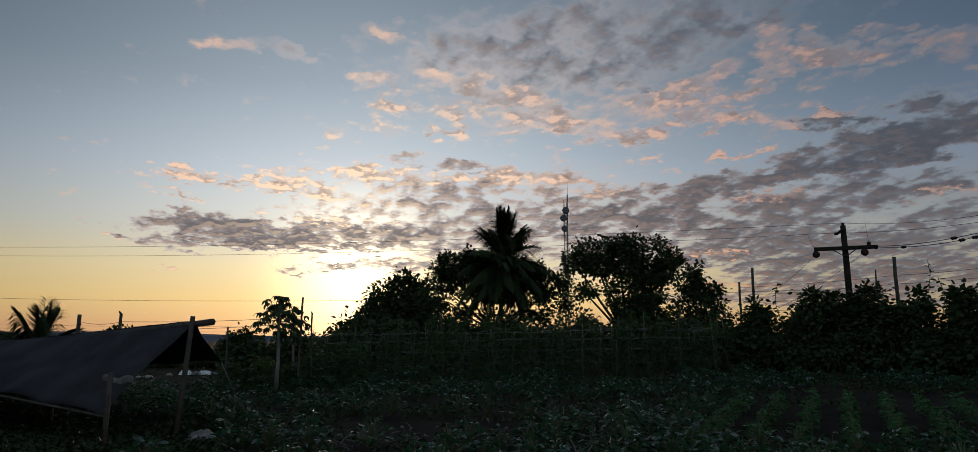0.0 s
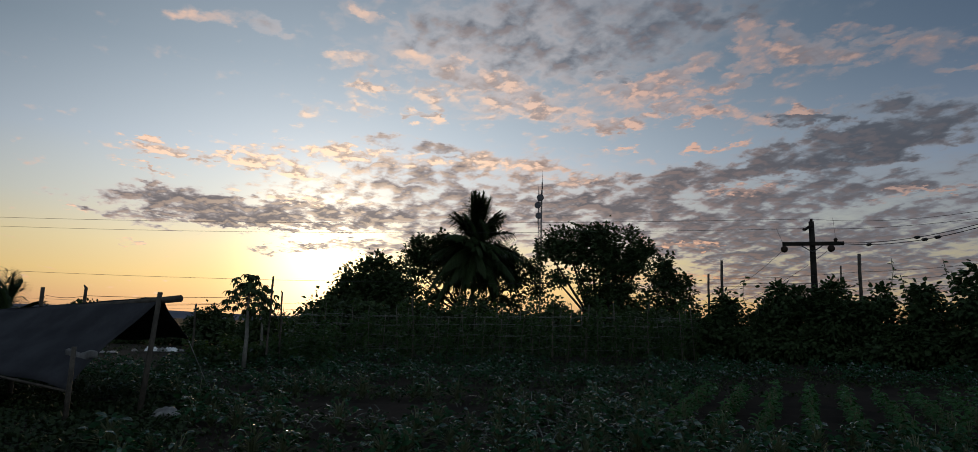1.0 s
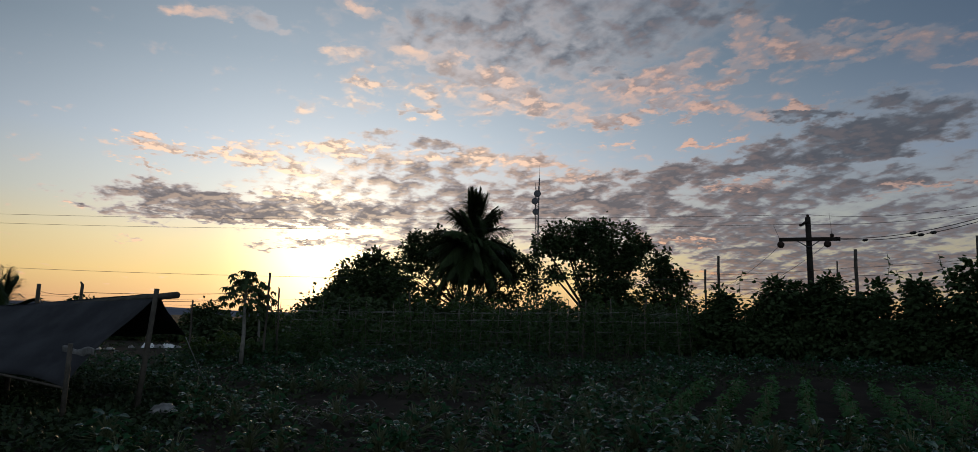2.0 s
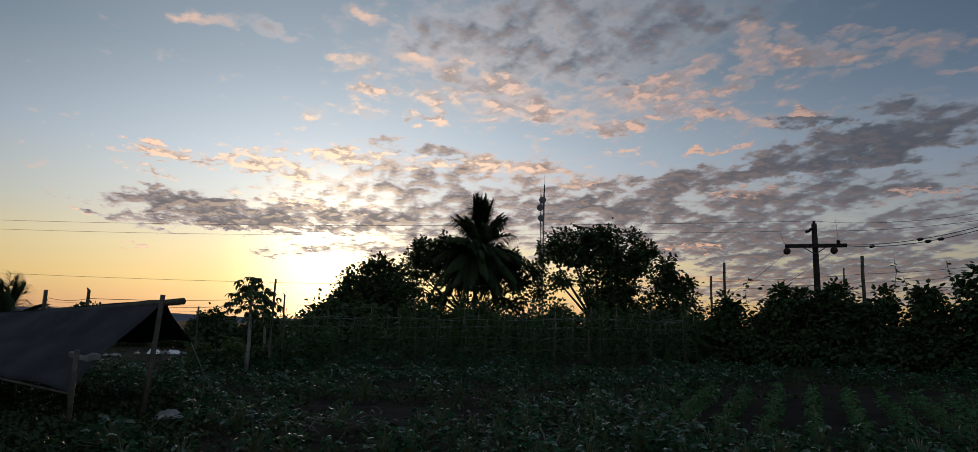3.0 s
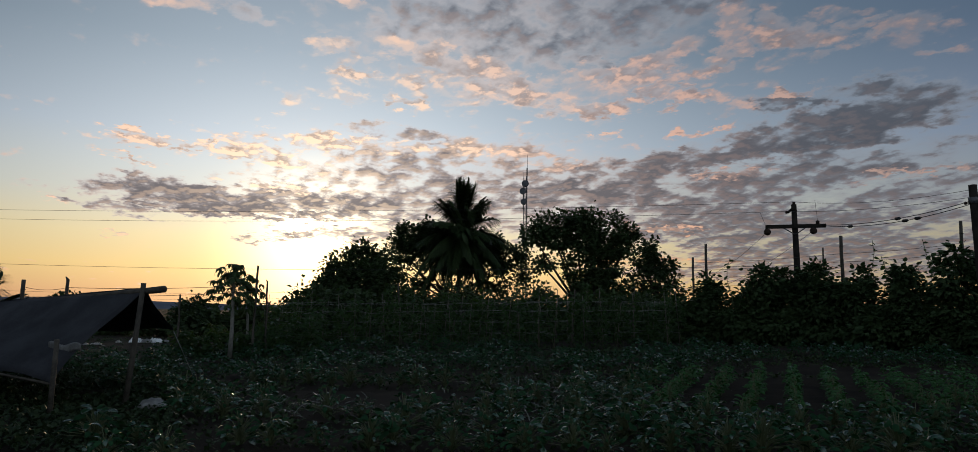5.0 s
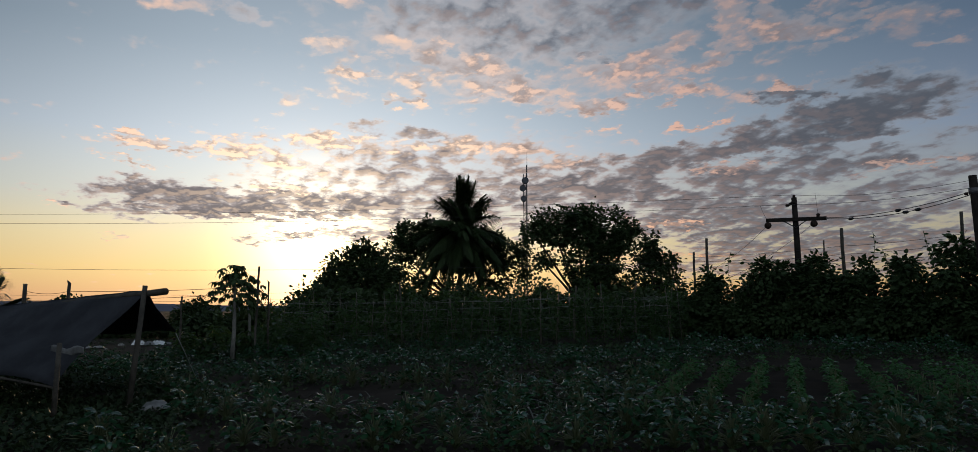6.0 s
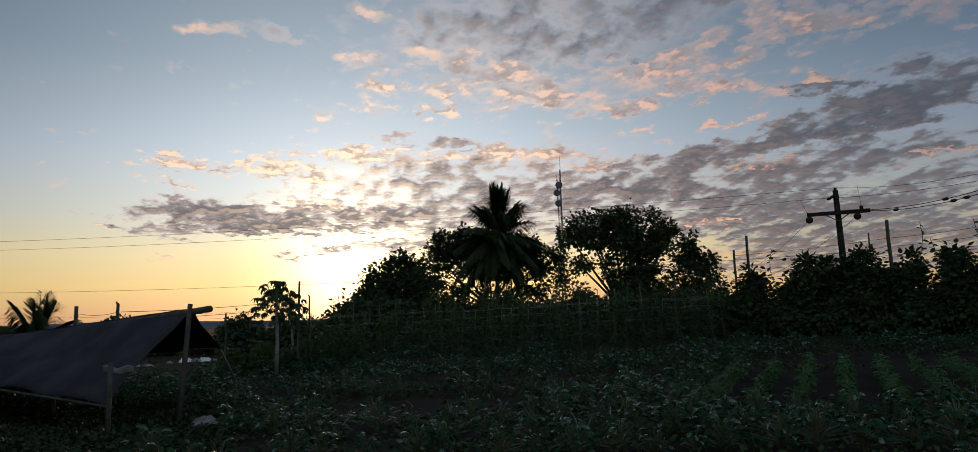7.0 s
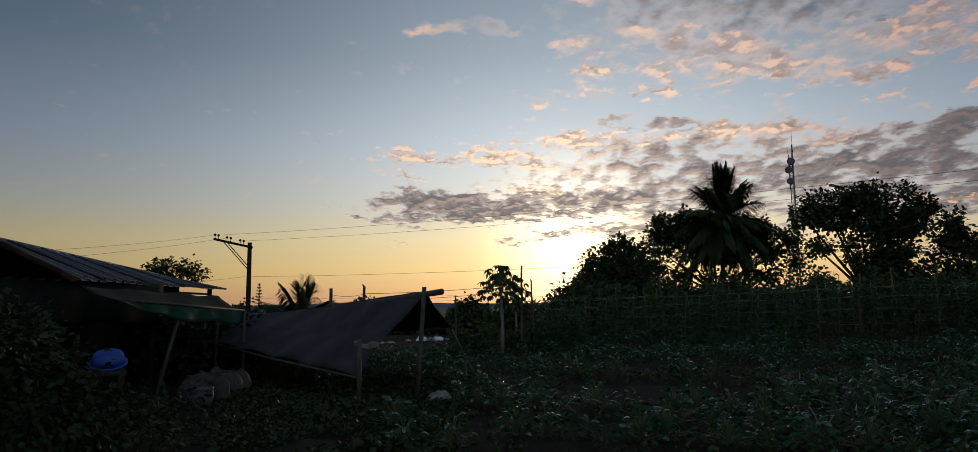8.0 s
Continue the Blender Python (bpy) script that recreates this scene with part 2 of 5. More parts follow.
sun = new("sun", bpy.data.lights.new("sun", "SUN"))
sun.data.energy, sun.data.angle, sun.data.color = 0.5, radians(2.0), (1.0, 0.72, 0.42)
sun.matrix_world = look((0, 0, 60), (-sun_way[0] * 10, -sun_way[1] * 10, 60 - sun_way[2] * 10))

# ---------------------------------------------------------------- materials
def surface(name, colours, scale=4.0, rough=0.7, metal=0.0, bump=0.3, fine=60.0, sheen=0.0, spec=0.5, island=False, vary=0.0, through=0.0, waxy=0.0):
    """A worn surface: two colours mixed by stains and grain, with relief. island: colour differs from leaf to leaf."""
    m = bpy.data.materials.new(name)
    m.use_nodes = True
    g = Graph(m.node_tree)
    shader = m.node_tree.nodes["Principled BSDF"]
    place = g.node("ShaderNodeTexCoord").outputs["Object"]
    stains = g.noise(place, scale, 5.0, 0.6)
    grain = g.noise(place, fine, 3.0, 0.6)
    f = g.span(g.math("MULTIPLY_ADD", grain, 0.35, g.math("MULTIPLY", stains, 0.65)), 0.38, 0.62)
    if island:
        f = g.math("MULTIPLY_ADD", g.node("ShaderNodeNewGeometry").outputs["Random Per Island"], 0.75, g.math("MULTIPLY", f, 0.25))
    colour = g.mix(f, (*colours[0], 1), (*colours[1], 1))
    if vary:
        r = g.span(g.node("ShaderNodeObjectInfo").outputs["Random"], 0, 1, 1 - vary, 1 + vary, smooth=False)
        colour = g.vec("MULTIPLY", colour, g.xyz(r, r, r))
    g.plug(shader.inputs["Base Color"], colour)
    g.plug(shader.inputs["Roughness"], g.span(grain, 0.2, 0.8, max(rough - 0.12, 0.05), min(rough + 0.12, 1)))
    shader.inputs["Metallic"].default_value = metal
    shader.inputs["Specular IOR Level"].default_value = spec
    if waxy:
        # a few leaves of the plant are glossier than the rest
        pick = g.math("FRACT", g.math("MULTIPLY", g.node("ShaderNodeNewGeometry").outputs["Random Per Island"], 37.0))
        gloss = g.math("GREATER_THAN", pick, 1 - waxy)
        g.plug(shader.inputs["Roughness"], g.math("MULTIPLY_ADD", gloss, 0.13 - rough, rough))
        g.plug(shader.inputs["Specular IOR Level"], g.math("MULTIPLY_ADD", gloss, 1.0 - spec, spec))
    shader.inputs["Sheen Weight"].default_value = sheen
    if bump:
        hill = g.math("MULTIPLY_ADD", grain, 0.3, stains)
        g.plug(shader.inputs["Normal"], g.node("ShaderNodeBump", {"Strength": bump, "Distance": 0.02, "Height": hill}).outputs[0])
    if through:
        thin = g.node("ShaderNodeBsdfTranslucent", {"Color": (colours[1][0] * 1.6, colours[1][1] * 1.6, colours[1][2] * 0.8, 1)}).outputs[0]
        both = g.node("ShaderNodeMixShader", {0: through, 1: shader.outputs[0], 2: thin}).outputs[0]
        g.plug(m.node_tree.nodes["Material Output"].inputs[0], both)
    return m


SOIL = surface("soil", ((0.015, 0.012, 0.010), (0.030, 0.025, 0.019)), 1.2, 0.95, bump=1.0, fine=18, spec=0.04)
CROP = surface("crop_leaf", ((0.010, 0.036, 0.015), (0.021, 0.064, 0.026)), 3.0, 0.60, bump=0.04, fine=70, spec=0.05, waxy=0.24, island=True, vary=0.2, through=0.12)
YOUNG = surface("young_crop_leaf", ((0.020, 0.062, 0.020), (0.036, 0.096, 0.030)), 3.0, 0.55, bump=0.25, fine=70, spec=0.08, waxy=0.08, island=True, vary=0.2, through=0.12)
STEM = surface("green_stem", ((0.06, 0.08, 0.03), (0.09, 0.10, 0.045)), 6, 0.5)
VINE = surface("vine_leaf", ((0.018, 0.042, 0.015), (0.036, 0.070, 0.025)), 3.0, 0.50, bump=0.2, spec=0.15, waxy=0.06, island=True, vary=0.15, through=0.38)
LEAF = surface("tree_leaf", ((0.022, 0.040, 0.016), (0.042, 0.066, 0.026)), 2.0, 0.55, bump=0.2, spec=0.10, fine=40, island=True, vary=0.15, through=0.08)
# darker copy of LEAF: shade near house and shelter put into the colour
SHADED_LEAF = surface("shaded_leaf", ((0.014, 0.026, 0.012), (0.028, 0.046, 0.019)), 2.0, 0.55, bump=0.2, spec=0.10, fine=40, island=True, vary=0.15, through=0.06)
FROND = surface("palm_leaf", ((0.020, 0.036, 0.014), (0.038, 0.058, 0.022)), 2.0, 0.5, bump=0.15, spec=0.08, island=True, through=0.08)
PAPAYA = surface("papaya_leaf", ((0.024, 0.044, 0.018), (0.044, 0.072, 0.028)), 2.0, 0.55, bump=0.2, spec=0.10, island=True, through=0.10)
BARK = surface("bark", ((0.032, 0.027, 0.022), (0.062, 0.052, 0.042)), 5.0, 0.9, bump=0.9, fine=30, spec=0.1)
PALE_BARK = surface("papaya_trunk", ((0.13, 0.13, 0.115), (0.22, 0.215, 0.19)), 7.0, 0.8, bump=0.5)
BAMBOO = surface("weathered_bamboo", ((0.042, 0.038, 0.031), (0.085, 0.076, 0.062)), 5.0, 0.7, bump=0.4, fine=45, spec=0.15)
# pole wood; on the house its darkness stands for shade under the roof
OLD_WOOD = surface("creosoted_and_shaded_wood", ((0.014, 0.012, 0.010), (0.028, 0.024, 0.020)), 3.0, 0.9, bump=0.7, fine=35, spec=0.12)
STEEL = surface("galvanised_steel", ((0.07, 0.07, 0.075), (0.13, 0.13, 0.135)), 2.0, 0.6, metal=0.4, bump=0.1)
DISH = surface("grey_dish_paint", ((0.05, 0.05, 0.055), (0.085, 0.085, 0.09)), 1.0, 0.6, bump=0.05)
CABLE = surface("cable_rubber", ((0.012, 0.012, 0.013), (0.022, 0.022, 0.022)), 9.0, 0.6, bump=0.0)
PORCELAIN = surface("brown_porcelain", ((0.022, 0.015, 0.012), (0.042, 0.026, 0.020)), 9.0, 0.6, bump=0.05, spec=0.1)
TARP = surface("black_shade_cloth", ((0.021, 0.022, 0.025), (0.044, 0.046, 0.051)), 1.3, 0.72, bump=0.5, fine=160, spec=0.12)
GREEN_TARP = surface("green_tarpaulin", ((0.007, 0.050, 0.032), (0.012, 0.078, 0.050)), 2.0, 0.6, bump=0.4, fine=120, through=0.12, spec=0.2)
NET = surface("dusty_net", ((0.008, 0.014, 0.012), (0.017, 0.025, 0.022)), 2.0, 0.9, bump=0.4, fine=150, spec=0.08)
ROOFING = surface("corrugated_iron", ((0.045, 0.048, 0.056), (0.095, 0.10, 0.115)), 1.1, 0.42, metal=0.4, bump=0.25, fine=25, vary=0.2)
# tin darkened so the overhang's underside carries its shade in colour
SHADED_TIN = surface("shaded_tin", ((0.016, 0.013, 0.011), (0.036, 0.027, 0.021)), 1.5, 0.85, bump=0.4, fine=30, spec=0.05)
BOARD = surface("weathered_board", ((0.030, 0.025, 0.020), (0.060, 0.050, 0.041)), 3.0, 0.9, bump=0.6, fine=30, vary=0.25, spec=0.12)
BLOCK = surface("hollow_block_render", ((0.11, 0.11, 0.105), (0.18, 0.175, 0.165)), 2.0, 0.9, bump=0.6, fine=25)
BLUE = surface("blue_plastic", ((0.007, 0.042, 0.26), (0.011, 0.062, 0.35)), 4.0, 0.6, bump=0.1)
DIRTY = surface("dirty_plastic", ((0.09, 0.09, 0.085), (0.20, 0.20, 0.19)), 6.0, 0.5, bump=0.2)
WHITE = surface("white_plastic", ((0.55, 0.56, 0.55), (0.75, 0.76, 0.75)), 3.0, 0.45, bump=0.3)
SACK = surface("woven_sack", ((0.022, 0.021, 0.020), (0.060, 0.057, 0.052)), 4.0, 0.8, bump=0.6, fine=120)
TWINE = surface("nylon_twine", ((0.11, 0.12, 0.11), (0.20, 0.21, 0.20)), 9.0, 0.4, bump=0.0)
STRAW = surface("withered_stalk", ((0.045, 0.050, 0.034), (0.11, 0.11, 0.085)), 6.0, 0.25, bump=0.2, spec=0.8, island=True)
CANE = surface("dry_cane", ((0.05, 0.045, 0.034), (0.12, 0.105, 0.08)), 5.0, 0.55, bump=0.3)
# distance haze mixed into the hills' base colour as blue-grey
HAZED_HILL = surface("hazed_wooded_hill", ((0.09, 0.10, 0.13), (0.14, 0.15, 0.18)), 0.004, 1.0, bump=0.0, fine=0.03, spec=0.0)


# ---------------------------------------------------------------- mesh tools
class Geo:
    """Gathers points and faces for one mesh."""

    def __init__(self):
        self.v, self.f = [], []

    def add(self, points, faces):
        n = len(self.v)
        self.v.extend(tuple(p) for p in points)
        self.f.extend(tuple(i + n for i in face) for face in faces)
        return self

    def tube(self, points, radii, sides=7, caps=True):
        """A tapered, bent rod through points."""
        points = [Vector(p) for p in points]
        if not hasattr(radii, "__len__"):
            radii = [radii] * len(points)
        ring, faces = [], []
        side = None
        for i, p in enumerate(points):
            ahead_ = (points[min(i + 1, len(points) - 1)] - points[max(i - 1, 0)]).normalized()
            side = ahead_.orthogonal() if side is None else (side - ahead_ * side.dot(ahead_))
            side.normalize()
            other = ahead_.cross(side)
            for k in range(sides):
                a = 2 * math.pi * k / sides
                ring.append(p + (side * math.cos(a) + other * math.sin(a)) * radii[i])
        for i in range(len(points) - 1):
            for k in range(sides):
                a, b = i * sides + k, i * sides + (k + 1) % sides
                faces.append((a, b, b + sides, a + sides))
        if caps:
            faces.append(tuple(range(sides))[::-1])
            faces.append(tuple(range((len(points) - 1) * sides, len(points) * sides)))
        return self.add(ring, faces)

    def box(self, m, sx, sy, sz):
        c = [m @ Vector((x * sx / 2, y * sy / 2, z * sz / 2)) for x in (-1, 1) for y in (-1, 1) for z in (-1, 1)]
        return self.add(c, [(0, 1, 3, 2), (4, 6, 7, 5), (0, 4, 5, 1), (2, 3, 7, 6), (0, 2, 6, 4), (1, 5, 7, 3)])

    def spin(self, m, profile, sides=14):
        """A turned body: profile of (radius, height)."""
        ring, faces = [], []
        for r, z in profile:
            ring += [m @ Vector((r * math.cos(2 * math.pi * k / sides), r * math.sin(2 * math.pi * k / sides), z)) for k in range(sides)]
        for i in range(len(profile) - 1):
            for k in range(sides):
                a, b = i * sides + k, i * sides + (k + 1) % sides
                faces.append((a, b, b + sides, a + sides))
        faces += [tuple(range(sides))[::-1], tuple(range((len(profile) - 1) * sides, len(profile) * sides))]
        return self.add(ring, faces)

    def sheet(self, fn, nu, nv, thick=0.004):
        """A sheet with two sides and a rim, over fn(u, v)."""
        top = [Vector(fn(i / nu, j / nv)) for j in range(nv + 1) for i in range(nu + 1)]
        row = nu + 1
        quads = [(j * row + i, j * row + i + 1, (j + 1) * row + i + 1, (j + 1) * row + i) for j in range(nv) for i in range(nu)]
        normal = [Vector((0, 0, 0)) for _ in top]
        for q in quads:
            n = (top[q[2]] - top[q[0]]).cross(top[q[3]] - top[q[1]])
            for i in q:
                normal[i] += n
        under = [p - n.normalized() * thick for p, n in zip(top, normal)]
        n = len(top)
        edge = [i for i in range(nu)] + [nu + j * row for j in range(nv)] + [nv * row + nu - i for i in range(nu)] + [(nv - j) * row for j in range(nv)]
        rim = [(a, a + n, b + n, b) for a, b in zip(edge, edge[1:] + edge[:1])]
        return self.add(top + under, quads + [tuple(i + n for i in q[::-1]) for q in quads] + rim)

    def mesh(self, name, material, smooth=True):
        me = bpy.data.meshes.new(name)
        me.from_pydata(self.v, [], self.f)
        me.materials.append(material)
        if smooth:
            me.polygons.foreach_set("use_smooth", [True] * len(me.polygons))
        me.update()
        return me


def thing(name, label, category, m=None, group="", kind=""):
    ob = new(name)
    if m is not None:
        ob.matrix_world = m
    return tagged(ob, label, category, group, kind)


def part(name, geo, material, parent, label="", smooth=True):
    ob = new(name, geo if isinstance(geo, bpy.types.Mesh) else geo.mesh(name, material, smooth))
    ob.parent = parent
    if label:
        ob["label"] = label
    return ob


def single(name, geo, material, label, category, m=None, group="", kind="", smooth=True):
    ob = new(name, geo.mesh(name, material, smooth))
    if m is not None:
        ob.matrix_world = m
    return tagged(ob, label, category, group, kind)


# a large leaf that arches over along its length and hangs at the tip
ARCH_BLADE = (np.array([(side * wd, yy, zz - 0.25 * abs(side) * wd + 0.05 * (side == 0)) for yy, zz, wd in ((0.0, 0.0, 0.05), (0.26, 0.12, 0.19), (0.52, 0.13, 0.25), (0.76, 0.02, 0.18), (0.92, -0.16, 0.03)) for side in (-1, 0, 1)]),
              tuple((3 * i + j, 3 * i + j + 1, 3 * i + j + 4, 3 * i + j + 3) for i in range(4) for j in range(2)))
# leaves: length along y, one blade folded along its rib and drooping at the tip
SMALL_BLADE = (np.array([(0, 0, 0), (-0.40, 0.46, 0.07), (0, 0.48, 0.0), (0.40, 0.46, 0.07), (0, 0.95, -0.12)]), ((0, 2, 1), (0, 3, 2), (1, 2, 4), (2, 3, 4)))
BROAD_BLADE = (np.array([(0, 0, 0), (-0.28, 0.14, 0.0), (0, 0.22, 0.04), (0.28, 0.14, 0.0), (-0.37, 0.46, -0.02), (0, 0.52, 0.05), (0.37, 0.46, -0.02),
                         (-0.20, 0.76, -0.10), (0, 0.82, -0.03), (0.20, 0.76, -0.10), (0, 0.99, -0.20)]),
               ((0, 2, 1), (0, 3, 2), (1, 2, 5, 4), (2, 3, 6, 5), (4, 5, 8, 7), (5, 6, 9, 8), (7, 8, 10), (8, 9, 10)))
STALK_BLADE = (np.array([(-0.025, 0, 0), (0.025, 0, 0), (-0.03, 0.35, 0.10), (0.03, 0.35, 0.10), (-0.02, 0.7, 0.08), (0.02, 0.7, 0.08), (0, 1, -0.10)]), ((0, 1, 3, 2), (2, 3, 5, 4), (4, 5, 6)))
LONG_BLADE = (np.array([(-0.04, 0, 0), (0.04, 0, 0), (-0.065, 0.4, 0.03), (0.065, 0.4, 0.03), (0, 1, -0.22)]), ((0, 1, 3, 2), (2, 3, 4)))


def leaves(blade, places, ways, ups, sizes):
    """Many blades: at places, pointing along ways, facing ups. Returns a Geo."""
    shape, faces = blade
    places, ways, ups, sizes = np.asarray(places, float), np.asarray(ways, float), np.asarray(ups, float), np.asarray(sizes, float)
    ways = ways / (np.linalg.norm(ways, axis=1, keepdims=True) + 1e-9)
    side = np.cross(ways, ups)
    side /= np.linalg.norm(side, axis=1, keepdims=True) + 1e-9
    ups = np.cross(side, ways)
    v = places[:, None] + sizes[:, None, None] * (shape[None, :, 0:1] * side[:, None] + shape[None, :, 1:2] * ways[:, None] + shape[None, :, 2:3] * ups[:, None])
    n = len(shape)
    geo = Geo()
    geo.v = [tuple(p) for p in v.reshape(-1, 3)]
    geo.f = [tuple(i + k * n for i in face) for k in range(len(places)) for face in faces]
    return geo


def spot(azimuth, distance, z=None):
    x, y = distance * math.sin(radians(azimuth)), distance * math.cos(radians(azimuth))
    return Vector((x, y, ground_height(x, y) if z is None else z))


def facing(azimuth, distance, z=None):
    """A pose on the ground whose x axis runs to the right as seen from the eye."""
    return Matrix.Translation(spot(azimuth, distance, z)) @ Matrix.Rotation(-radians(azimuth), 4, "Z")


# ---------------------------------------------------------------- ground and distance
def ground_height(x, y):
    s = min(max((y - 10) / 20, 0), 1)
    return min(max((x + 14) * 0.02, 0), 0.9) * s * s * (3 - 2 * s)


def bare(x, y):
    """How bare the field is at a place: over 0.5 no plants grow."""
    worn = max(0, 1 - ((x + 1.5) / 2.6) ** 2 - ((y - 13.2) / 1.7) ** 2) + 0.8 * max(0, 1 - ((x - 9.5) / 6.5) ** 2 - ((y - 18.9) / 1.1) ** 2)
    worn -= 0.25 * min(max((10.8 - y) / 1.5, 0), 1)
    return 0.48 + 0.9 * noise.noise(Vector((x * 0.22 + 3.1, y * 0.62, 1.7))) + worn


def row_plot(x, y):
    """The plot of young plants, whose rows run away from the eye."""
    return x > 2.3 + 0.30 * (y - 10.5) and 10.8 < y < 17.6


bm = bmesh.new()
bmesh.ops.create_grid(bm, x_segments=360, y_segments=360, size=1)
for v in bm.verts:
    for axis in (0, 1):
        c = v.co[axis]
        v.co[axis] = math.copysign(abs(c) ** 7 * 3900 + abs(c) * 55, c)
    x, y = v.co.x, v.co.y
    v.co.z = ground_height(x, y)
    if abs(x) < 40 and 3 < y < 36:
        v.co.z += 0.05 * noise.noise(Vector((x * 1.7, y * 1.7, 0))) + 0.04 * math.sin(y * 2 * math.pi / 0.95 + 0.4 * noise.noise(Vector((x * 0.3, y * 0.3, 4)))) - 0.04
me = bpy.data.meshes.new("ground")
bm.to_mesh(me)
bm.free()
me.materials.append(SOIL)
me.polygons.foreach_set("use_smooth", [True] * len(me.polygons))
tagged(new("ground", me), "dark tilled soil of a vegetable field", "ground", kind="structure")

# far hills, with the haze painted in as a bluish tone
ridge = Geo()
N = 160
for i in range(N):
    a = radians(-100 + 200 * i / (N - 1))
    top = 32 + 22 * noise.noise(Vector((a * 2.2, 0.3, 0))) + 9 * noise.noise(Vector((a * 9, 1.3, 0)))
    for d, z in ((3000, -5), (3300, top * 0.6), (3700, top), (3900, -5)):
        ridge.v.append((d * math.sin(a), d * math.cos(a), z))
for i in range(N - 1):
    for k in range(3):
        ridge.f.append((i * 4 + k, i * 4 + k + 1, i * 4 + k + 5, i * 4 + k + 4))
single("backdrop_hills", ridge, HAZED_HILL, "low wooded hills along the horizon, blue haze in their colour", "hills", kind="structure")


# ---------------------------------------------------------------- trees
def tree(name, label, category, azimuth, distance, lobes, seed, depth=0.8, clumps=20, per=34, leaf=0.30, trunk=0.16, group="", stems=1, material=LEAF, blade=SMALL_BLADE, spread=0.30, bark=BARK):
    """A tree with a tapered trunk, limbs and a crown of leaf clumps. lobes: (sideways, height, half width, half height) in metres."""
    rng = np.random.default_rng(seed)
    root = thing(name, label, category, facing(azimuth, distance), group)
    base_z = root.matrix_world.translation.z
    places, ways, ups, sizes = [], [], [], []
    mean_u = sum(l[0] for l in lobes) / len(lobes)
    low = min(l[1] - l[3] for l in lobes) - base_z
    high = max(l[1] + l[3] for l in lobes) - base_z
    fork = Vector((mean_u * 0.5, 0, max(low * 0.9, min(0.5, 0.35 * high))))
    for s in range(stems):
        foot = Vector((mean_u * 0.3 + (s - (stems - 1) / 2) * 0.5 * min(1, high / 4), rng.normal(0, 0.1), -0.1))
        head = fork + Vector(((s - (stems - 1) / 2) * 0.7 * min(1, high / 4), rng.normal(0, 0.2), rng.normal(0, 0.15)))
        bend = foot.lerp(head, 0.5) + Vector((rng.normal(0, 0.12), rng.normal(0, 0.1), 0))
        part("trunk", Geo().tube([foot, foot.lerp(bend, 0.2), bend, head], [trunk * 1.5, trunk * 1.1, trunk * 0.9, trunk * 0.75], 9), bark, root)
    for u, z, ru, rz, *fill in lobes:
        centre = Vector((u, rng.normal(0, 0.25) * ru, z - base_z))
        mid = fork.lerp(centre, 0.5) + Vector((rng.normal(0, 0.15), rng.normal(0, 0.15), -0.1 * rz))
        limb = Geo().tube([fork, mid, centre], [trunk * 0.6, trunk * 0.4, trunk * 0.2], 6)
        count = max(5, int(clumps * ru * rz * (fill[0] if fill else 1)))
        for c in range(count):
            d = rng.normal(size=3)
            d /= np.linalg.norm(d)
            r = rng.uniform(0.25, 1.0) ** 0.45
            q = np.array(centre) + d * r * np.array((ru, ru * depth, rz)) * rng.uniform(0.85, 1.08)
            if q[2] < 0.15:
                continue
            if c % 2 == 0:
                knee = centre.lerp(Vector(q), 0.5) + Vector(rng.normal(0, 0.08, 3))
                limb.tube([centre, knee, Vector(q)], [trunk * 0.16, trunk * 0.11, 0.008], 4, caps=False)
            n = int(per * rng.uniform(0.6, 1.4))
            size = spread * rng.uniform(0.7, 1.5)
            o = rng.normal(size=(n, 3)) * np.array((1, 1, 0.7)) * size
            places.append(q + o)
            way = o + rng.normal(size=(n, 3)) * 0.35 * size + d * 0.2
            way[:, 2] -= 0.12
            ways.append(way)
            ups.append(np.tile((0, 0, 1.0), (n, 1)) + rng.normal(size=(n, 3)) * 0.45)
            sizes.append(leaf * rng.uniform(0.6, 1.25, n))
        part("limb", limb, bark, root)
    part("crown", leaves(blade, np.concatenate(places), np.concatenate(ways), np.concatenate(ups), np.concatenate(sizes)), material, root, smooth=False)
    return root


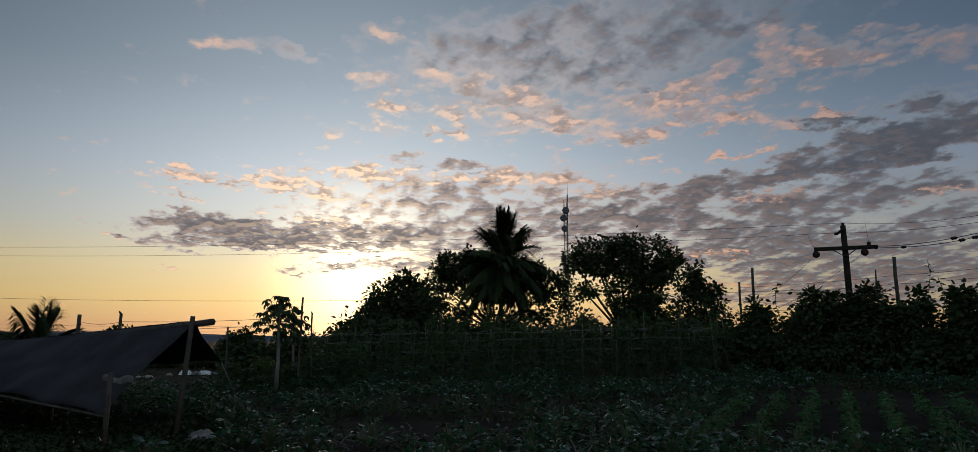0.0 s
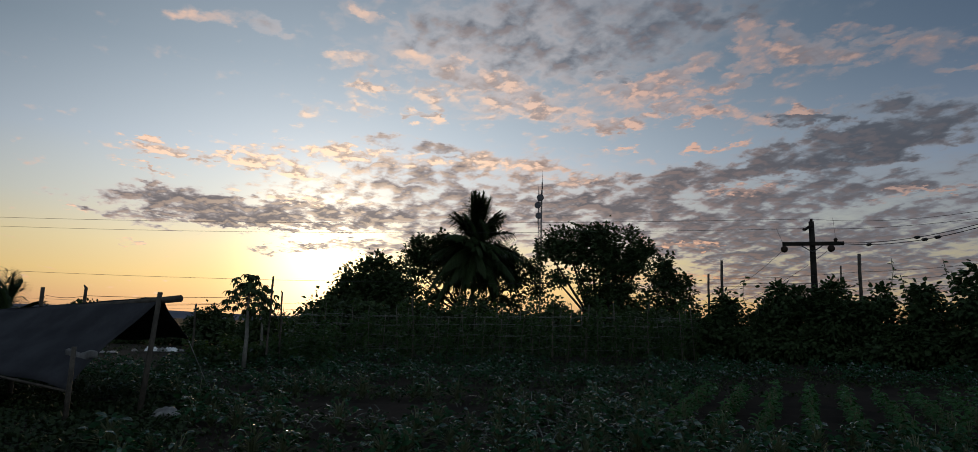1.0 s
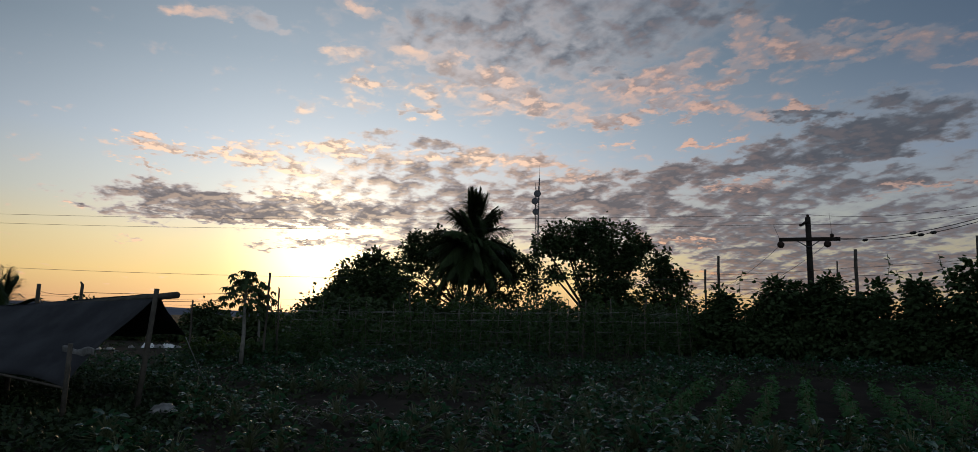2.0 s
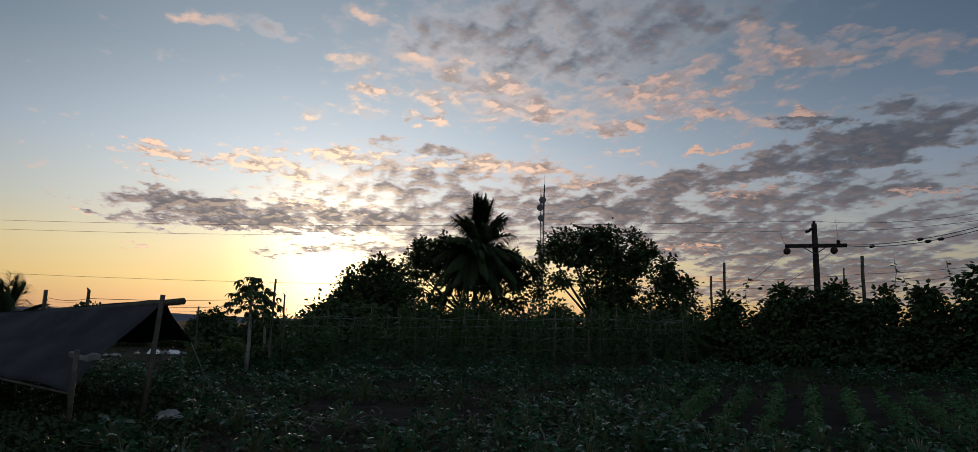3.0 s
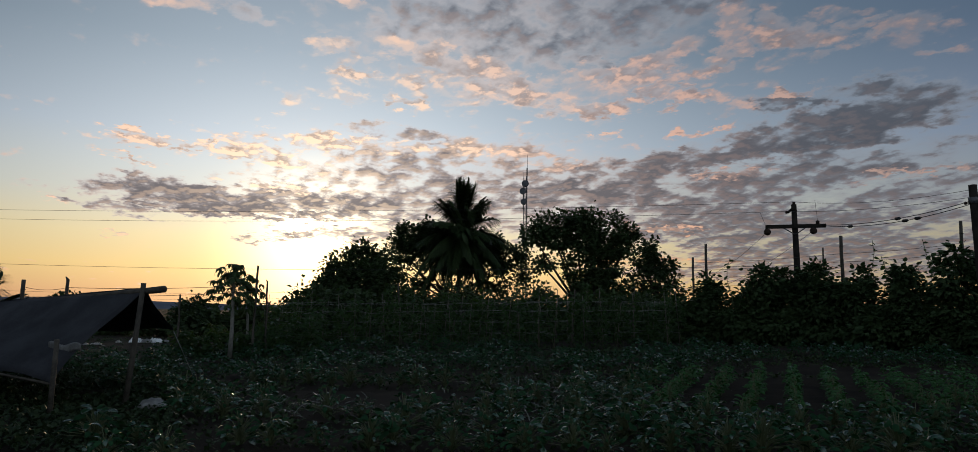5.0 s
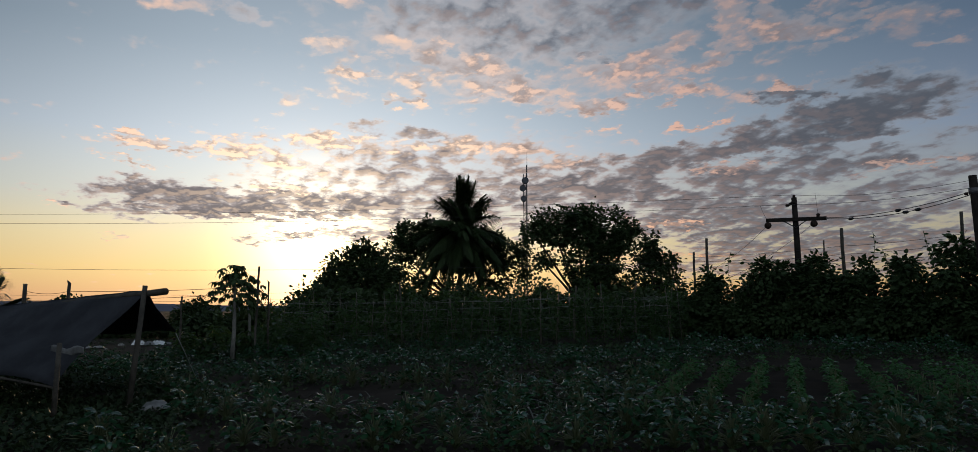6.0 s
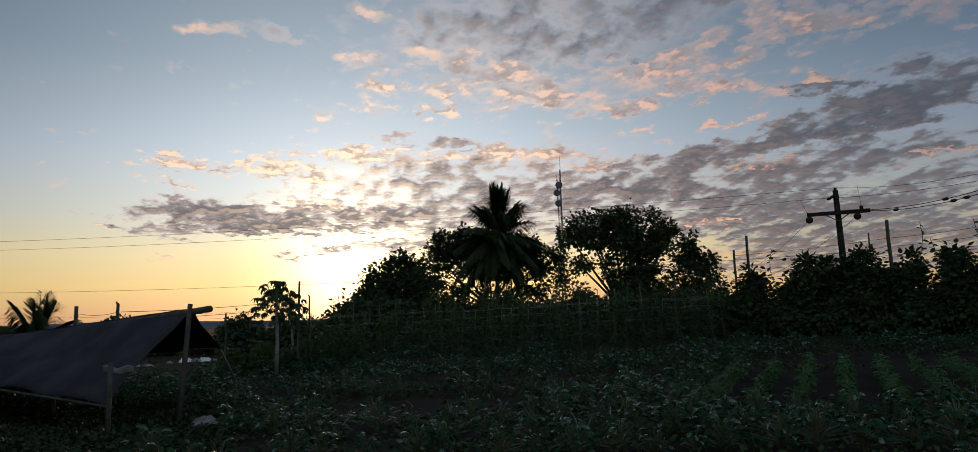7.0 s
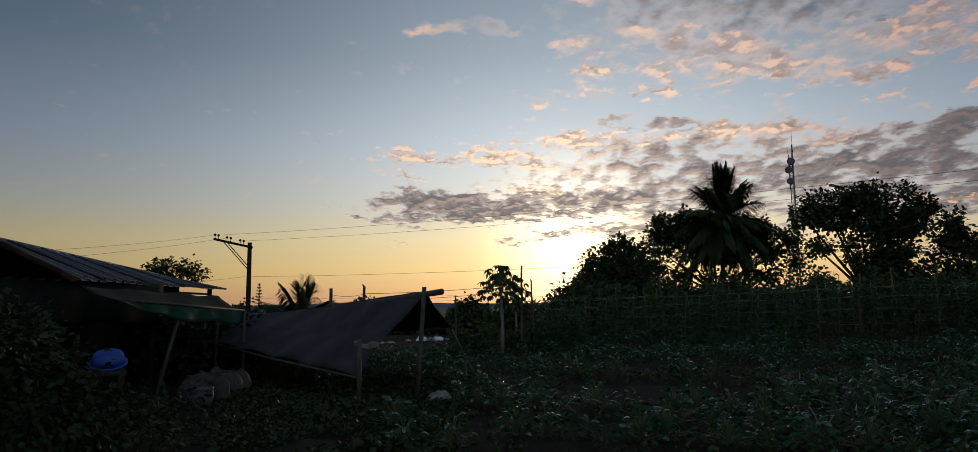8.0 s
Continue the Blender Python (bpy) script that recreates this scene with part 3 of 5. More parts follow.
def frond(geo_blades, rib, start, azimuth, rise, length, droop, rng, leaflet=0.55, pairs=34, turn=0.95):
    """One feather leaf: adds to the blade lists and to the rib."""
    out = Vector((math.sin(azimuth), math.cos(azimuth), 0))
    pts = []
    for k in range(9):
        s = k / 8
        pts.append(start + out * (length * s * math.cos(rise) * (1 - 0.12 * s)) + Vector((0, 0, length * (math.sin(rise) * s - droop * s * s))))
    rib.tube(pts, [0.035 * length / 3.5 * (1.1 - k / 8) + 0.004 for k in range(9)], 5)
    across = out.cross(Vector((0, 0, 1))).normalized()
    twist = rng.uniform(-turn, turn)
    across = (across * math.cos(twist) + Vector((0, 0, 1)) * math.sin(twist)).normalized()
    for k in range(pairs):
        s = 0.14 + 0.86 * (k + rng.uniform(-0.3, 0.3)) / pairs
        i = min(int(s * 8), 7)
        p = pts[i].lerp(pts[i + 1], s * 8 - i)
        along = (pts[i + 1] - pts[i]).normalized()
        size = leaflet * (0.45 + 0.75 * math.sin(math.pi * min(s * 0.9 + 0.12, 1))) * rng.uniform(0.85, 1.1)
        for sign in (-1, 1):
            way = across * sign * 0.85 + along * (0.55 + 0.5 * s) + Vector((0, 0, rng.uniform(-0.65, 0.0)))
            geo_blades.append((p, way, Vector((0, 0, 1)) + along * 0.2, size))


def palm(name, label, category, azimuth, distance, crown_z, length, count, seed, trunk=0.15, lean=0.3, leaflet=0.6, low=-0.5, pairs=34):
    rng = np.random.default_rng(seed)
    root = thing(name, label, category, facing(azimuth, distance))
    top = crown_z - root.matrix_world.translation.z
    bole = Geo()
    pts = [Vector((lean * math.sin(1.4 * s / 10) - lean, 0, top * s / 10 - 0.05)) for s in range(11)]
    bole.tube(pts, [trunk * (1.35 if s == 0 else 1.0 - 0.025 * s) + 0.012 * (s % 2) for s in range(11)], 10)
    part("trunk", bole, BARK, root)
    head = pts[-1]
    for k in range(count):
        s = k / count
        blades, rib = [], Geo()
        if low > 0:
            rise, droop = 78 - 72 * s, 0.18 + 0.35 * s
        elif s < 0.19:
            rise, droop = 82, 0.06
        elif s < 0.37:
            rise, droop = 52, 0.27
        else:
            rise, droop = 24 - 115 * (s - 0.37), 0.22 + 0.2 * s
        frond(blades, rib, head + Vector((0, 0, 0.25 * (1 - s))), k * 2.39996 + rng.normal(0, 0.12), radians(rise + rng.normal(0, 6)), length * rng.uniform(0.88, 1.08), droop, rng, leaflet, pairs, 0.95 if low < 0 else 1.3)
        geo = leaves(LONG_BLADE, *[[b[i] for b in blades] for i in range(4)])
        n = part("frond", geo, FROND, root, smooth=False)
        part("rib", rib, FROND, n)
    return root


PALM_LOBE = (np.array([(0, 0, 0), (-0.21, 0.42, 0.03), (0, 0.46, 0.0), (0.21, 0.42, 0.03), (-0.15, 0.74, -0.10), (0.15, 0.74, -0.10), (0, 1.0, -0.30)]),
             ((0, 2, 1), (0, 3, 2), (1, 2, 4), (2, 3, 5), (2, 5, 4), (4, 5, 6)))


def papaya(label, azimuth, distance, mid_z, seed, wide=0.74, high_=0.78, count=64, trunk=0.06, lobe=0.25):
    """A papaya: bare pale trunk, long arching leaf stalks and lobed, hanging leaves."""
    rng = np.random.default_rng(seed)
    root = thing("papaya_tree", label, "tree", facing(azimuth, distance), "papaya trees")
    mid = mid_z - root.matrix_world.translation.z
    top = mid + high_ * 0.30
    bole = Geo().tube([(0, 0, -0.05), (0.03, 0, top * 0.4), (0.0, 0, top * 0.8), (0.01, 0, top)], [trunk * 1.3, trunk, trunk * 0.8, trunk * 0.5], 9)
    part("trunk", bole, PALE_BARK, root)
    for k in range(count):
        s = (k + 0.5) / count
        a = k * 2.39996 + rng.normal(0, 0.25)
        fall_ = radians(6 + 126 * s + rng.normal(0, 9))
        r = rng.uniform(0.5, 1.0) if k % 3 else rng.uniform(0.85, 1.05)
        flat = Vector((math.sin(a), math.cos(a), 0))
        tip = Vector((0, 0, mid)) + flat * (wide * r * math.sin(fall_)) + Vector((0, 0, high_ * r * math.cos(fall_)))
        start = Vector((0, 0, top - 0.35 * high_ * s))
        knee = start.lerp(tip, 0.55) + Vector((0, 0, 0.10 + 0.06 * s))
        geo = Geo().tube([start, knee, tip], [0.012, 0.009, 0.006], 4)
        blades = []
        for j in range(7):
            turn = radians(-125 + 250 * j / 6 + rng.normal(0, 6))
            way_ = Matrix.Rotation(turn, 3, "Z") @ flat
            blades.append((tip, way_ + Vector((0, 0, rng.uniform(-1.1, -0.1))), Vector((0, 0, 1)) + way_ * 0.5, lobe * rng.uniform(0.75, 1.1) * (1.08 - 0.3 * abs(j - 3) / 3)))
        n = part("leaf", leaves(PALM_LOBE, *[[l[i] for l in blades] for i in range(4)]), PAPAYA, root, smooth=False)
        part("stalk", geo, STEM, n)
    return root


TREES_FAR = "trees behind the field"
tree("broadleaf_tree", "tall dark broadleaf tree with an open, gappy crown", "tree", 8.5, 55, [(-2.3, 8.5, 1.5, 1.15), (-0.4, 8.8, 1.5, 1.05), (1.1, 8.5, 1.1, 1.0), (2.8, 8.5, 0.65, 1.0), (3.7, 7.9, 0.55, 0.5),
     (-3.5, 7.5, 0.9, 0.75), (-1.6, 7.2, 1.5, 0.7), (0.6, 7.2, 1.3, 0.8), (2.3, 6.9, 1.1, 1.0), (3.5, 6.6, 0.7, 0.45, 0.7), (1.5, 5.6, 1.2, 1.4), (2.5, 5.2, 1.0, 1.0, 0.6), (-1.4, 5.5, 1.4, 0.4, 0.6), (-3.1, 5.6, 0.8, 0.5, 0.6),
     (-2.6, 3.5, 1.6, 0.8, 0.5), (-0.3, 4.3, 0.9, 0.9, 0.8), (1.3, 3.6, 1.4, 1.6), (3.1, 3.3, 1.2, 1.1, 0.6)],
     11, clumps=13, per=76, leaf=0.30, trunk=0.24, group=TREES_FAR, stems=2, spread=0.27)
tree("broadleaf_tree", "small dark tree with a ragged pointed top", "tree", 14.6, 50, [(-0.6, 5.3, 0.9, 0.9), (0.3, 4.7, 0.8, 0.75, 0.8), (-0.6, 6.25, 0.14, 0.6), (1.0, 4.0, 0.7, 0.6, 0.7), (-1.3, 3.8, 0.9, 0.7, 0.6), (0.2, 3.2, 1.4, 0.7, 0.8)], 12, clumps=17, per=64, leaf=0.28, group=TREES_FAR, spread=0.26)
tree("broadleaf_tree", "wide dark tree behind a coconut palm, lace-like below", "tree", -2.2, 61, [(-2.9, 7.9, 1.5, 1.3), (-1.2, 7.9, 1.8, 1.6), (1.0, 7.4, 2.0, 1.5), (3.2, 7.3, 1.7, 1.4), (4.9, 6.6, 1.3, 1.0), (6.2, 6.6, 0.7, 0.6), (-4.2, 7.3, 0.8, 0.7), (-3.9, 6.2, 0.9, 0.6, 0.7),
     (-3.3, 4.9, 0.9, 0.6, 0.5), (0.4, 5.6, 3.2, 0.6, 0.8), (4.0, 5.3, 1.6, 0.5, 0.7), (6.3, 5.0, 0.9, 0.8, 0.7), (-0.8, 4.1, 2.4, 0.5, 0.3), (2.6, 3.6, 2.2, 0.7, 0.35), (-2.6, 3.6, 1.0, 0.9, 0.5), (5.0, 3.8, 1.0, 0.7, 0.5)], 13, clumps=15, per=76, leaf=0.30, trunk=0.2, group=TREES_FAR, stems=5, spread=0.29)
tree("broadleaf_tree", "rounded dense dark tree with leaves to the ground", "tree", -10, 45, [(0.7, 4.7, 1.2, 0.9), (-0.5, 3.9, 1.1, 0.9), (2.0, 4.2, 1.1, 1.1), (1.2, 3.1, 2.1, 1.5), (-1.4, 3.0, 1.0, 0.8), (2.4, 2.6, 0.9, 1.2),
     (0.8, 5.6, 0.4, 0.3), (-2.3, 2.2, 0.9, 0.6), (-3.3, 1.75, 0.7, 0.45)], 14, clumps=28, per=54, leaf=0.26, group=TREES_FAR, spread=0.25)
palm("coconut_palm", "tall coconut palm with a full dark crown of fronds", "palm", -1.1, 58, 8.15, 4.35, 68, 15, trunk=0.19, leaflet=1.2, pairs=56)

# low growth along the back of the field
rng0 = random.Random(5)
for k in range(34):
    a = -17.0 + 1.06 * k
    top = 2.0 + 0.6 * rng0.random() + (0.4 if k in (8, 15, 16, 24) else 0) - (1.1 if a < -13.0 else 0)
    tree("bush", "dense dark green bush at the edge of the field", "bush", a, 36 + 6 * rng0.random(), [(-0.4, top * 0.5, 1.0, top * 0.48), (0.45, top * 0.58, 0.9, top * 0.42), (0.0, top * 0.9, 0.6, 0.35)],
         40 + k, clumps=22, per=34, leaf=0.26, trunk=0.05, group="bushes along the field edge", spread=0.26)
tree("broadleaf_tree", "small round tree standing beyond the shelter", "tree", -21.2, 45, [(0, 1.6, 0.6, 0.5), (0.25, 1.0, 0.85, 0.6), (-0.35, 1.0, 0.7, 0.6), (0.1, 1.95, 0.35, 0.22)], 71, clumps=60, per=44, leaf=0.22, group=TREES_FAR, spread=0.22)
for k, (a, d, top) in enumerate(((-23.6, 46, 0.9), (-20.4, 42, 1.5), (-19.2, 42, 1.45), (-18.0, 40, 1.4), (-16.4, 40, 1.5), (-26.5, 48, 0.9), (-29.1, 60, 2.75), (-34.3, 62, 2.1), (-38.8, 60, 2.2))):
    tree("bush", "dark bush behind the shelter", "bush", a, d, [(0, top * 0.6, 1.1, top * 0.4), (0.6, top * 0.45, 0.9, top * 0.4), (-0.5, top * 0.5, 0.8, top * 0.38)], 80 + k, clumps=26, per=34, leaf=0.26, trunk=0.05, group="bushes beyond the shelter", spread=0.24)
tree("broadleaf_tree", "far tree rising behind a tin roof", "tree", -43.0, 60, [(-0.9, 5.1, 1.1, 0.75), (0.7, 5.0, 0.75, 0.65), (1.5, 4.5, 0.4, 0.4), (-1.6, 4.6, 0.8, 0.5)], 91, clumps=26, per=34, leaf=0.26, group=TREES_FAR, spread=0.24)


def conifer(azimuth, distance, height, seed):
    rng = np.random.default_rng(seed)
    root = thing("conifer", "slim tiered conifer standing far off", "tree", facing(azimuth, distance))
    part("trunk", Geo().tube([(0, 0, -0.1), (0, 0, height)], [0.12, 0.02], 7), BARK, root)
    ps, ws, us, ss = [], [], [], []
    for tier in range(13):
        s = tier / 12
        for k in range(9):
            a = rng.uniform(0, 6.28)
            reach = (1.0 - s * 0.9) * 0.75 * rng.uniform(0.7, 1.1)
            for j in range(6):
                f = (j + 0.5) / 6
                ps.append((math.sin(a) * reach * f, math.cos(a) * reach * f, height * (0.22 + 0.78 * s) + 0.12 * f))
                ws.append((math.sin(a) + rng.normal(0, 0.6), math.cos(a) + rng.normal(0, 0.6), 0.25))
                us.append((0, 0, 1))
                ss.append(0.26 * (1.1 - 0.6 * s))
    part("crown", leaves(SMALL_BLADE, ps, ws, us, ss), LEAF, root, smooth=False)


conifer(-37.25, 60, 3.75, 3)
palm("young_palm", "young coconut palm with arching fronds behind a shelter", "palm", -34.1, 30, 1.0, 2.4, 16, 24, trunk=0.14, lean=0.1, leaflet=0.62, low=1, pairs=64)
papaya("papaya tree with a bare pale trunk and lobed leaves", -18.45, 24, 2.24, 31, wide=0.68, high_=0.84, count=80)
papaya("small papaya tree beside a taller one", -17.35, 25, 1.92, 32, wide=0.52, high_=0.85, count=48, trunk=0.045, lobe=0.22)

# ---------------------------------------------------------------- hedge at the right of the field
HEDGE = [
    # azimuth, distance, lobes
    (18.5, 33, [(0, 2.95, 0.40, 0.55), (0.1, 2.2, 0.75, 0.8)]),
    (20.6, 33, [(0, 1.5, 1.1, 0.8), (0.4, 2.3, 0.5, 0.5)]),
    (22.4, 32, [(-0.05, 3.15, 0.50, 0.6), (0.1, 2.3, 0.95, 0.85)]),
    (23.7, 33, [(0, 3.1, 0.45, 0.6), (0, 2.3, 0.9, 0.8)]),
    (26.0, 33, [(0.0, 3.2, 0.70, 0.6), (0, 2.3, 1.2, 0.9), (-0.7, 2.8, 0.45, 0.5)]),
    (28.7, 32, [(0, 3.1, 0.45, 0.6), (0, 2.2, 0.95, 0.8)]),
    (31.6, 31, [(0, 3.4, 0.32, 0.55), (-0.1, 2.9, 0.6, 0.6), (0.1, 2.0, 1.1, 0.9)]),
    (34.5, 30, [(0.1, 3.75, 0.40, 0.42), (-0.1, 3.0, 0.6, 0.8), (0.3, 1.8, 1.2, 0.8)]),
    (36.8, 30, [(0, 3.0, 0.8, 0.8), (0.3, 1.8, 1.4, 0.8)]),
    (16.2, 33, [(0, 1.7, 1.3, 0.7)]),
]
for k, (a, d, lobes) in enumerate(HEDGE):
    low = [(-0.7, 1.15, 1.1, 0.75), (0.7, 1.15, 1.1, 0.75)]
    tree("shrub", "tall leafy dark shrub in a hedge beside the field", "shrub", a, d, lobes + low, 100 + k, clumps=44, per=46, leaf=0.21, trunk=0.05, group="hedge shrubs", stems=3, spread=0.16, material=PAPAYA, blade=BROAD_BLADE)


def shoot(azimuth, distance, z0, z1, seed):
    rng = np.random.default_rng(seed)
    root = thing("climbing_shoot", "thin climbing shoot with a few leaves above the hedge", "vine", facing(azimuth, distance), "shoots above the hedge")
    h = z1 - root.matrix_world.translation.z
    b = z0 - root.matrix_world.translation.z
    pts = [Vector((0.12 * math.sin(k * 1.1 + seed), 0, h * k / 8)) for k in range(9)]
    part("stem", Geo().tube(pts, [0.012] * 9, 5), STEM, root)
    n = 14
    ps = [Vector((0.12 * math.sin(8 * (b + (h - b) * i / n) / h * 1.1 + seed), 0, b + (h - b) * i / n)) for i in range(n)]
    ws = [(math.cos(i * 2.4), math.sin(i * 2.4), rng.uniform(-1.0, 0.5)) for i in range(n)]
    for p, way_ in zip(ps, ws):
        part("leaf", leaves(BROAD_BLADE, [p], [way_], [rng.normal(0, 0.5, 3) + (0, 0, 1)], [0.22 * rng.uniform(0.5, 1.2)]), VINE, root)


for k, (a, z0, z1) in enumerate(((29.5, 3.1, 4.75), (30.2, 3.0, 4.1), (32.9, 3.0, 4.7), (33.3, 2.9, 4.2), (19.9, 2.6, 4.1), (21.3, 2.4, 3.6), (35.5, 3.0, 4.3), (20.6, 2.2, 3.2))):
    shoot(a, 32, z0, z1, k)


# ---------------------------------------------------------------- telecom tower
def telecom_tower(azimuth, distance, top):
    root = thing("telecom_tower", "slender lattice telecom mast with round dishes, far off", "tower", facing(azimuth, distance, 0))
    half = 0.85
    corners = [Vector((half * math.sin(a), half * math.cos(a), 0)) for a in (0.3, 0.3 + 2.094, 0.3 + 4.189)]
    for c in corners:
        part("leg", Geo().tube([c + Vector((0, 0, -0.5)), c + Vector((0, 0, top * 0.86))], 0.16, 6), STEEL, root)
    brace = Geo()
    z, k = 1.0, 0
    while z < top * 0.86 - 2:
        for i in range(3):
            a, b = corners[i], corners[(i + 1) % 3]
            p, q = (a, b) if k % 2 else (b, a)
            brace.tube([p + Vector((0, 0, z)), q + Vector((0, 0, z + 1.8))], 0.06, 4)
            brace.tube([a + Vector((0, 0, z)), b + Vector((0, 0, z))], 0.06, 4)
        z += 1.8
        k += 1
    part("bracing", brace, STEEL, root, smooth=False)
    part("lightning_rod", Geo().tube([(0.6, 0, top * 0.84), (0.6, 0, top)], [0.14, 0.05], 6), STEEL, root)
    part("antenna_rod", Geo().tube([(-1.1, 0, top * 0.66), (-1.1, 0, top * 0.89)], [0.12, 0.06], 6), STEEL, root)
    for x, z, r in ((-0.2, 56.7, 1.5), (-1.2, 53.4, 1.4), (-0.8, 48.9, 1.35)):
        m = Matrix.Translation((x, -1.3, z)) @ Matrix.Rotation(radians(78), 4, "X")
        part("dish", Geo().spin(m, [(0.1, -0.5), (r * 0.7, -0.35), (r, 0.0), (r, 0.5), (r * 0.9, 0.55), (0.1, 0.6)], 18), DISH, root)
    for x, z, r in ((-1.0, 34.6, 0.75), (-1.5, 38.0, 0.5), (-0.9, 31.8, 0.8), (0.5, 62.0, 0.35), (0.4, 58.8, 0.4)):
        part("panel_antenna", Geo().box(Matrix.Translation((x, -1.1, z)), r * 1.5, 0.5, 3.0), DISH, root)


telecom_tower(4.12, 300, 69.5)


# ---------------------------------------------------------------- utility poles and cables
def insulator(parent, m, size=0.1):
    body = part("insulator", Geo().spin(m, [(size * 0.3, 0), (size, size * 0.3), (size * 0.7, size * 0.6), (size, size * 0.9), (size * 0.75, size * 1.5), (size * 0.3, size * 1.8)], 10), PORCELAIN, parent)
    return body


def crossarm_pole(azimuth, distance, top, lean):
    root = thing("utility_pole", "dark wooden utility pole with a braced crossarm", "utility pole", facing(azimuth, distance), "utility poles")
    h = top - root.matrix_world.translation.z
    part("pole", Geo().tube([(lean, 0, -0.2), (lean * 0.4, 0, h * 0.5), (0, 0, h)], [0.17, 0.14, 0.115], 12), OLD_WOOD, root)
    za = h - 1.0
    arm = part("crossarm", Geo().box(Matrix.Translation((0.03, -0.17, za)) @ Matrix.Rotation(radians(0.5), 4, "Y"), 2.45, 0.13, 0.16), OLD_WOOD, root, smooth=False)
    for sx in (-1, 1):
        part("brace", Geo().tube([(sx * 0.48, -0.2, za - 0.05), (0.02, -0.15, za - 0.36)], 0.025, 5), STEEL, root)
    for x in (-1.12, 0.75):
        drum = Geo().spin(Matrix.Translation((x, -0.17, za - 0.22)) @ Matrix.Rotation(radians(90), 4, "X") @ Matrix.Translation((0, 0, -0.12)), [(0.06, 0), (0.14, 0.02), (0.155, 0.12), (0.14, 0.22), (0.06, 0.24)], 12)
        part("spool_insulator", drum, PORCELAIN, arm)
    insulator(arm, Matrix.Translation((0.93, -0.17, za + 0.07)), 0.09)
    part("top_bracket", Geo().tube([(-0.02, -0.1, h - 0.2), (-0.28, -0.14, h - 0.38)], [0.07, 0.055], 6), OLD_WOOD, root)
    insulator(root, Matrix.Translation((-0.30, -0.14, h - 0.42)), 0.07)
    insulator(root, Matrix.Translation((0, 0, h)), 0.07)
    return root


def side_arm_pole(azimuth, distance, top):
    root = thing("utility_pole", "dark utility pole with a long one-sided arm and pin insulators", "utility pole", facing(azimuth, distance), "utility poles")
    h = top - root.matrix_world.translation.z
    part("pole", Geo().tube([(-0.05, 0, -0.2), (0, 0, h)], [0.19, 0.15], 12), OLD_WOOD, root)
    arm = part("crossarm", Geo().tube([(0.2, -0.15, h - 0.38), (-2.45, -0.15, h + 0.22)], 0.085, 6), OLD_WOOD, root)
    for dx in (0.0, 0.25):
        part("brace", Geo().tube([(-1.75 + dx, -0.15, h - 0.02 - dx * 0.2), (-0.05, -0.12, h - 2.0 + dx)], 0.035, 5), STEEL, root)
    for x in (-2.35, -2.12, -1.55, -1.3, -0.65, -0.42):
        z = h - 0.38 + (0.2 - x) * 0.226
        pin = part("pin", Geo().tube([(x, -0.15, z), (x, -0.15, z + 0.28)], 0.02, 5), STEEL, arm)
        insulator(arm, Matrix.Translation((x, -0.15, z + 0.24)), 0.095)
    for z in (h - 4.0, h - 4.25):
        for sx in (-1, 1):
            insulator(root, Matrix.Translation((sx * 0.3, 0, z)) @ Matrix.Rotation(radians(90), 4, "X"), 0.07)
            part("bracket", Geo().tube([(0, 0, z), (sx * 0.3, 0, z)], 0.025, 5), STEEL, root)
    return root


def plain_pole(azimuth, distance, top):
    root = thing("utility_pole", "thick dark wooden pole with cables tied near its top", "utility pole", facing(azimuth, distance), "utility poles")
    h = top - root.matrix_world.translation.z
    part("pole", Geo().tube([(0.16, 0, -0.2), (0.08, 0, h * 0.5), (0, 0, h)], [0.17, 0.145, 0.125], 12), OLD_WOOD, root)
    part("clamp", Geo().tube([(0, 0, h - 0.62), (0, 0, h - 0.42)], 0.15, 10), STEEL, root)
    for sx in (-1, 1):
        insulator(root, Matrix.Translation((sx * 0.16, -0.05, h - 0.6)) @ Matrix.Rotation(radians(90 * sx), 4, "Y"), 0.06)
    return root


pole_r = crossarm_pole(24.58, 34, 6.62, 0.12)
pole_l = side_arm_pole(-38.0, 54, 6.65)
pole_n = plain_pole(35.75, 28, 6.05)


def cable(a, b, sag, label, r=0.014, lumps=()):
    a, b = Vector(a), Vector(b)
    pts = [a.lerp(b, k / 24) + Vector((0, 0, -4 * sag * (k / 24) * (1 - k / 24))) for k in range(25)]
    root = thing("overhead_cable", label, "cable", None, "overhead cables")
    part("wire", Geo().tube(pts, r * 0.62, 5), CABLE, root)
    for s in lumps:
        p = a.lerp(b, s) + Vector((0, 0, -4 * sag * s * (1 - s)))
        way = (b - a).normalized()
        part("splice", Geo().tube([p - way * 0.16, p - way * 0.08, p + way * 0.08, p + way * 0.16], [0.02, 0.06, 0.06, 0.02], 7), CABLE, root)


LINE = "thin black power line strung between poles"
on = lambda pole, x, y, z: pole.matrix_world @ Vector((x, y, z))
hr = 6.62 - pole_r.matrix_world.translation.z
hl = 6.65 - pole_l.matrix_world.translation.z
hn = 6.05 - pole_n.matrix_world.translation.z
cable(on(pole_l, -2.12, -0.15, hl + 0.5), on(pole_r, 0, 0, hr + 0.12), 0.35, LINE, 0.013)
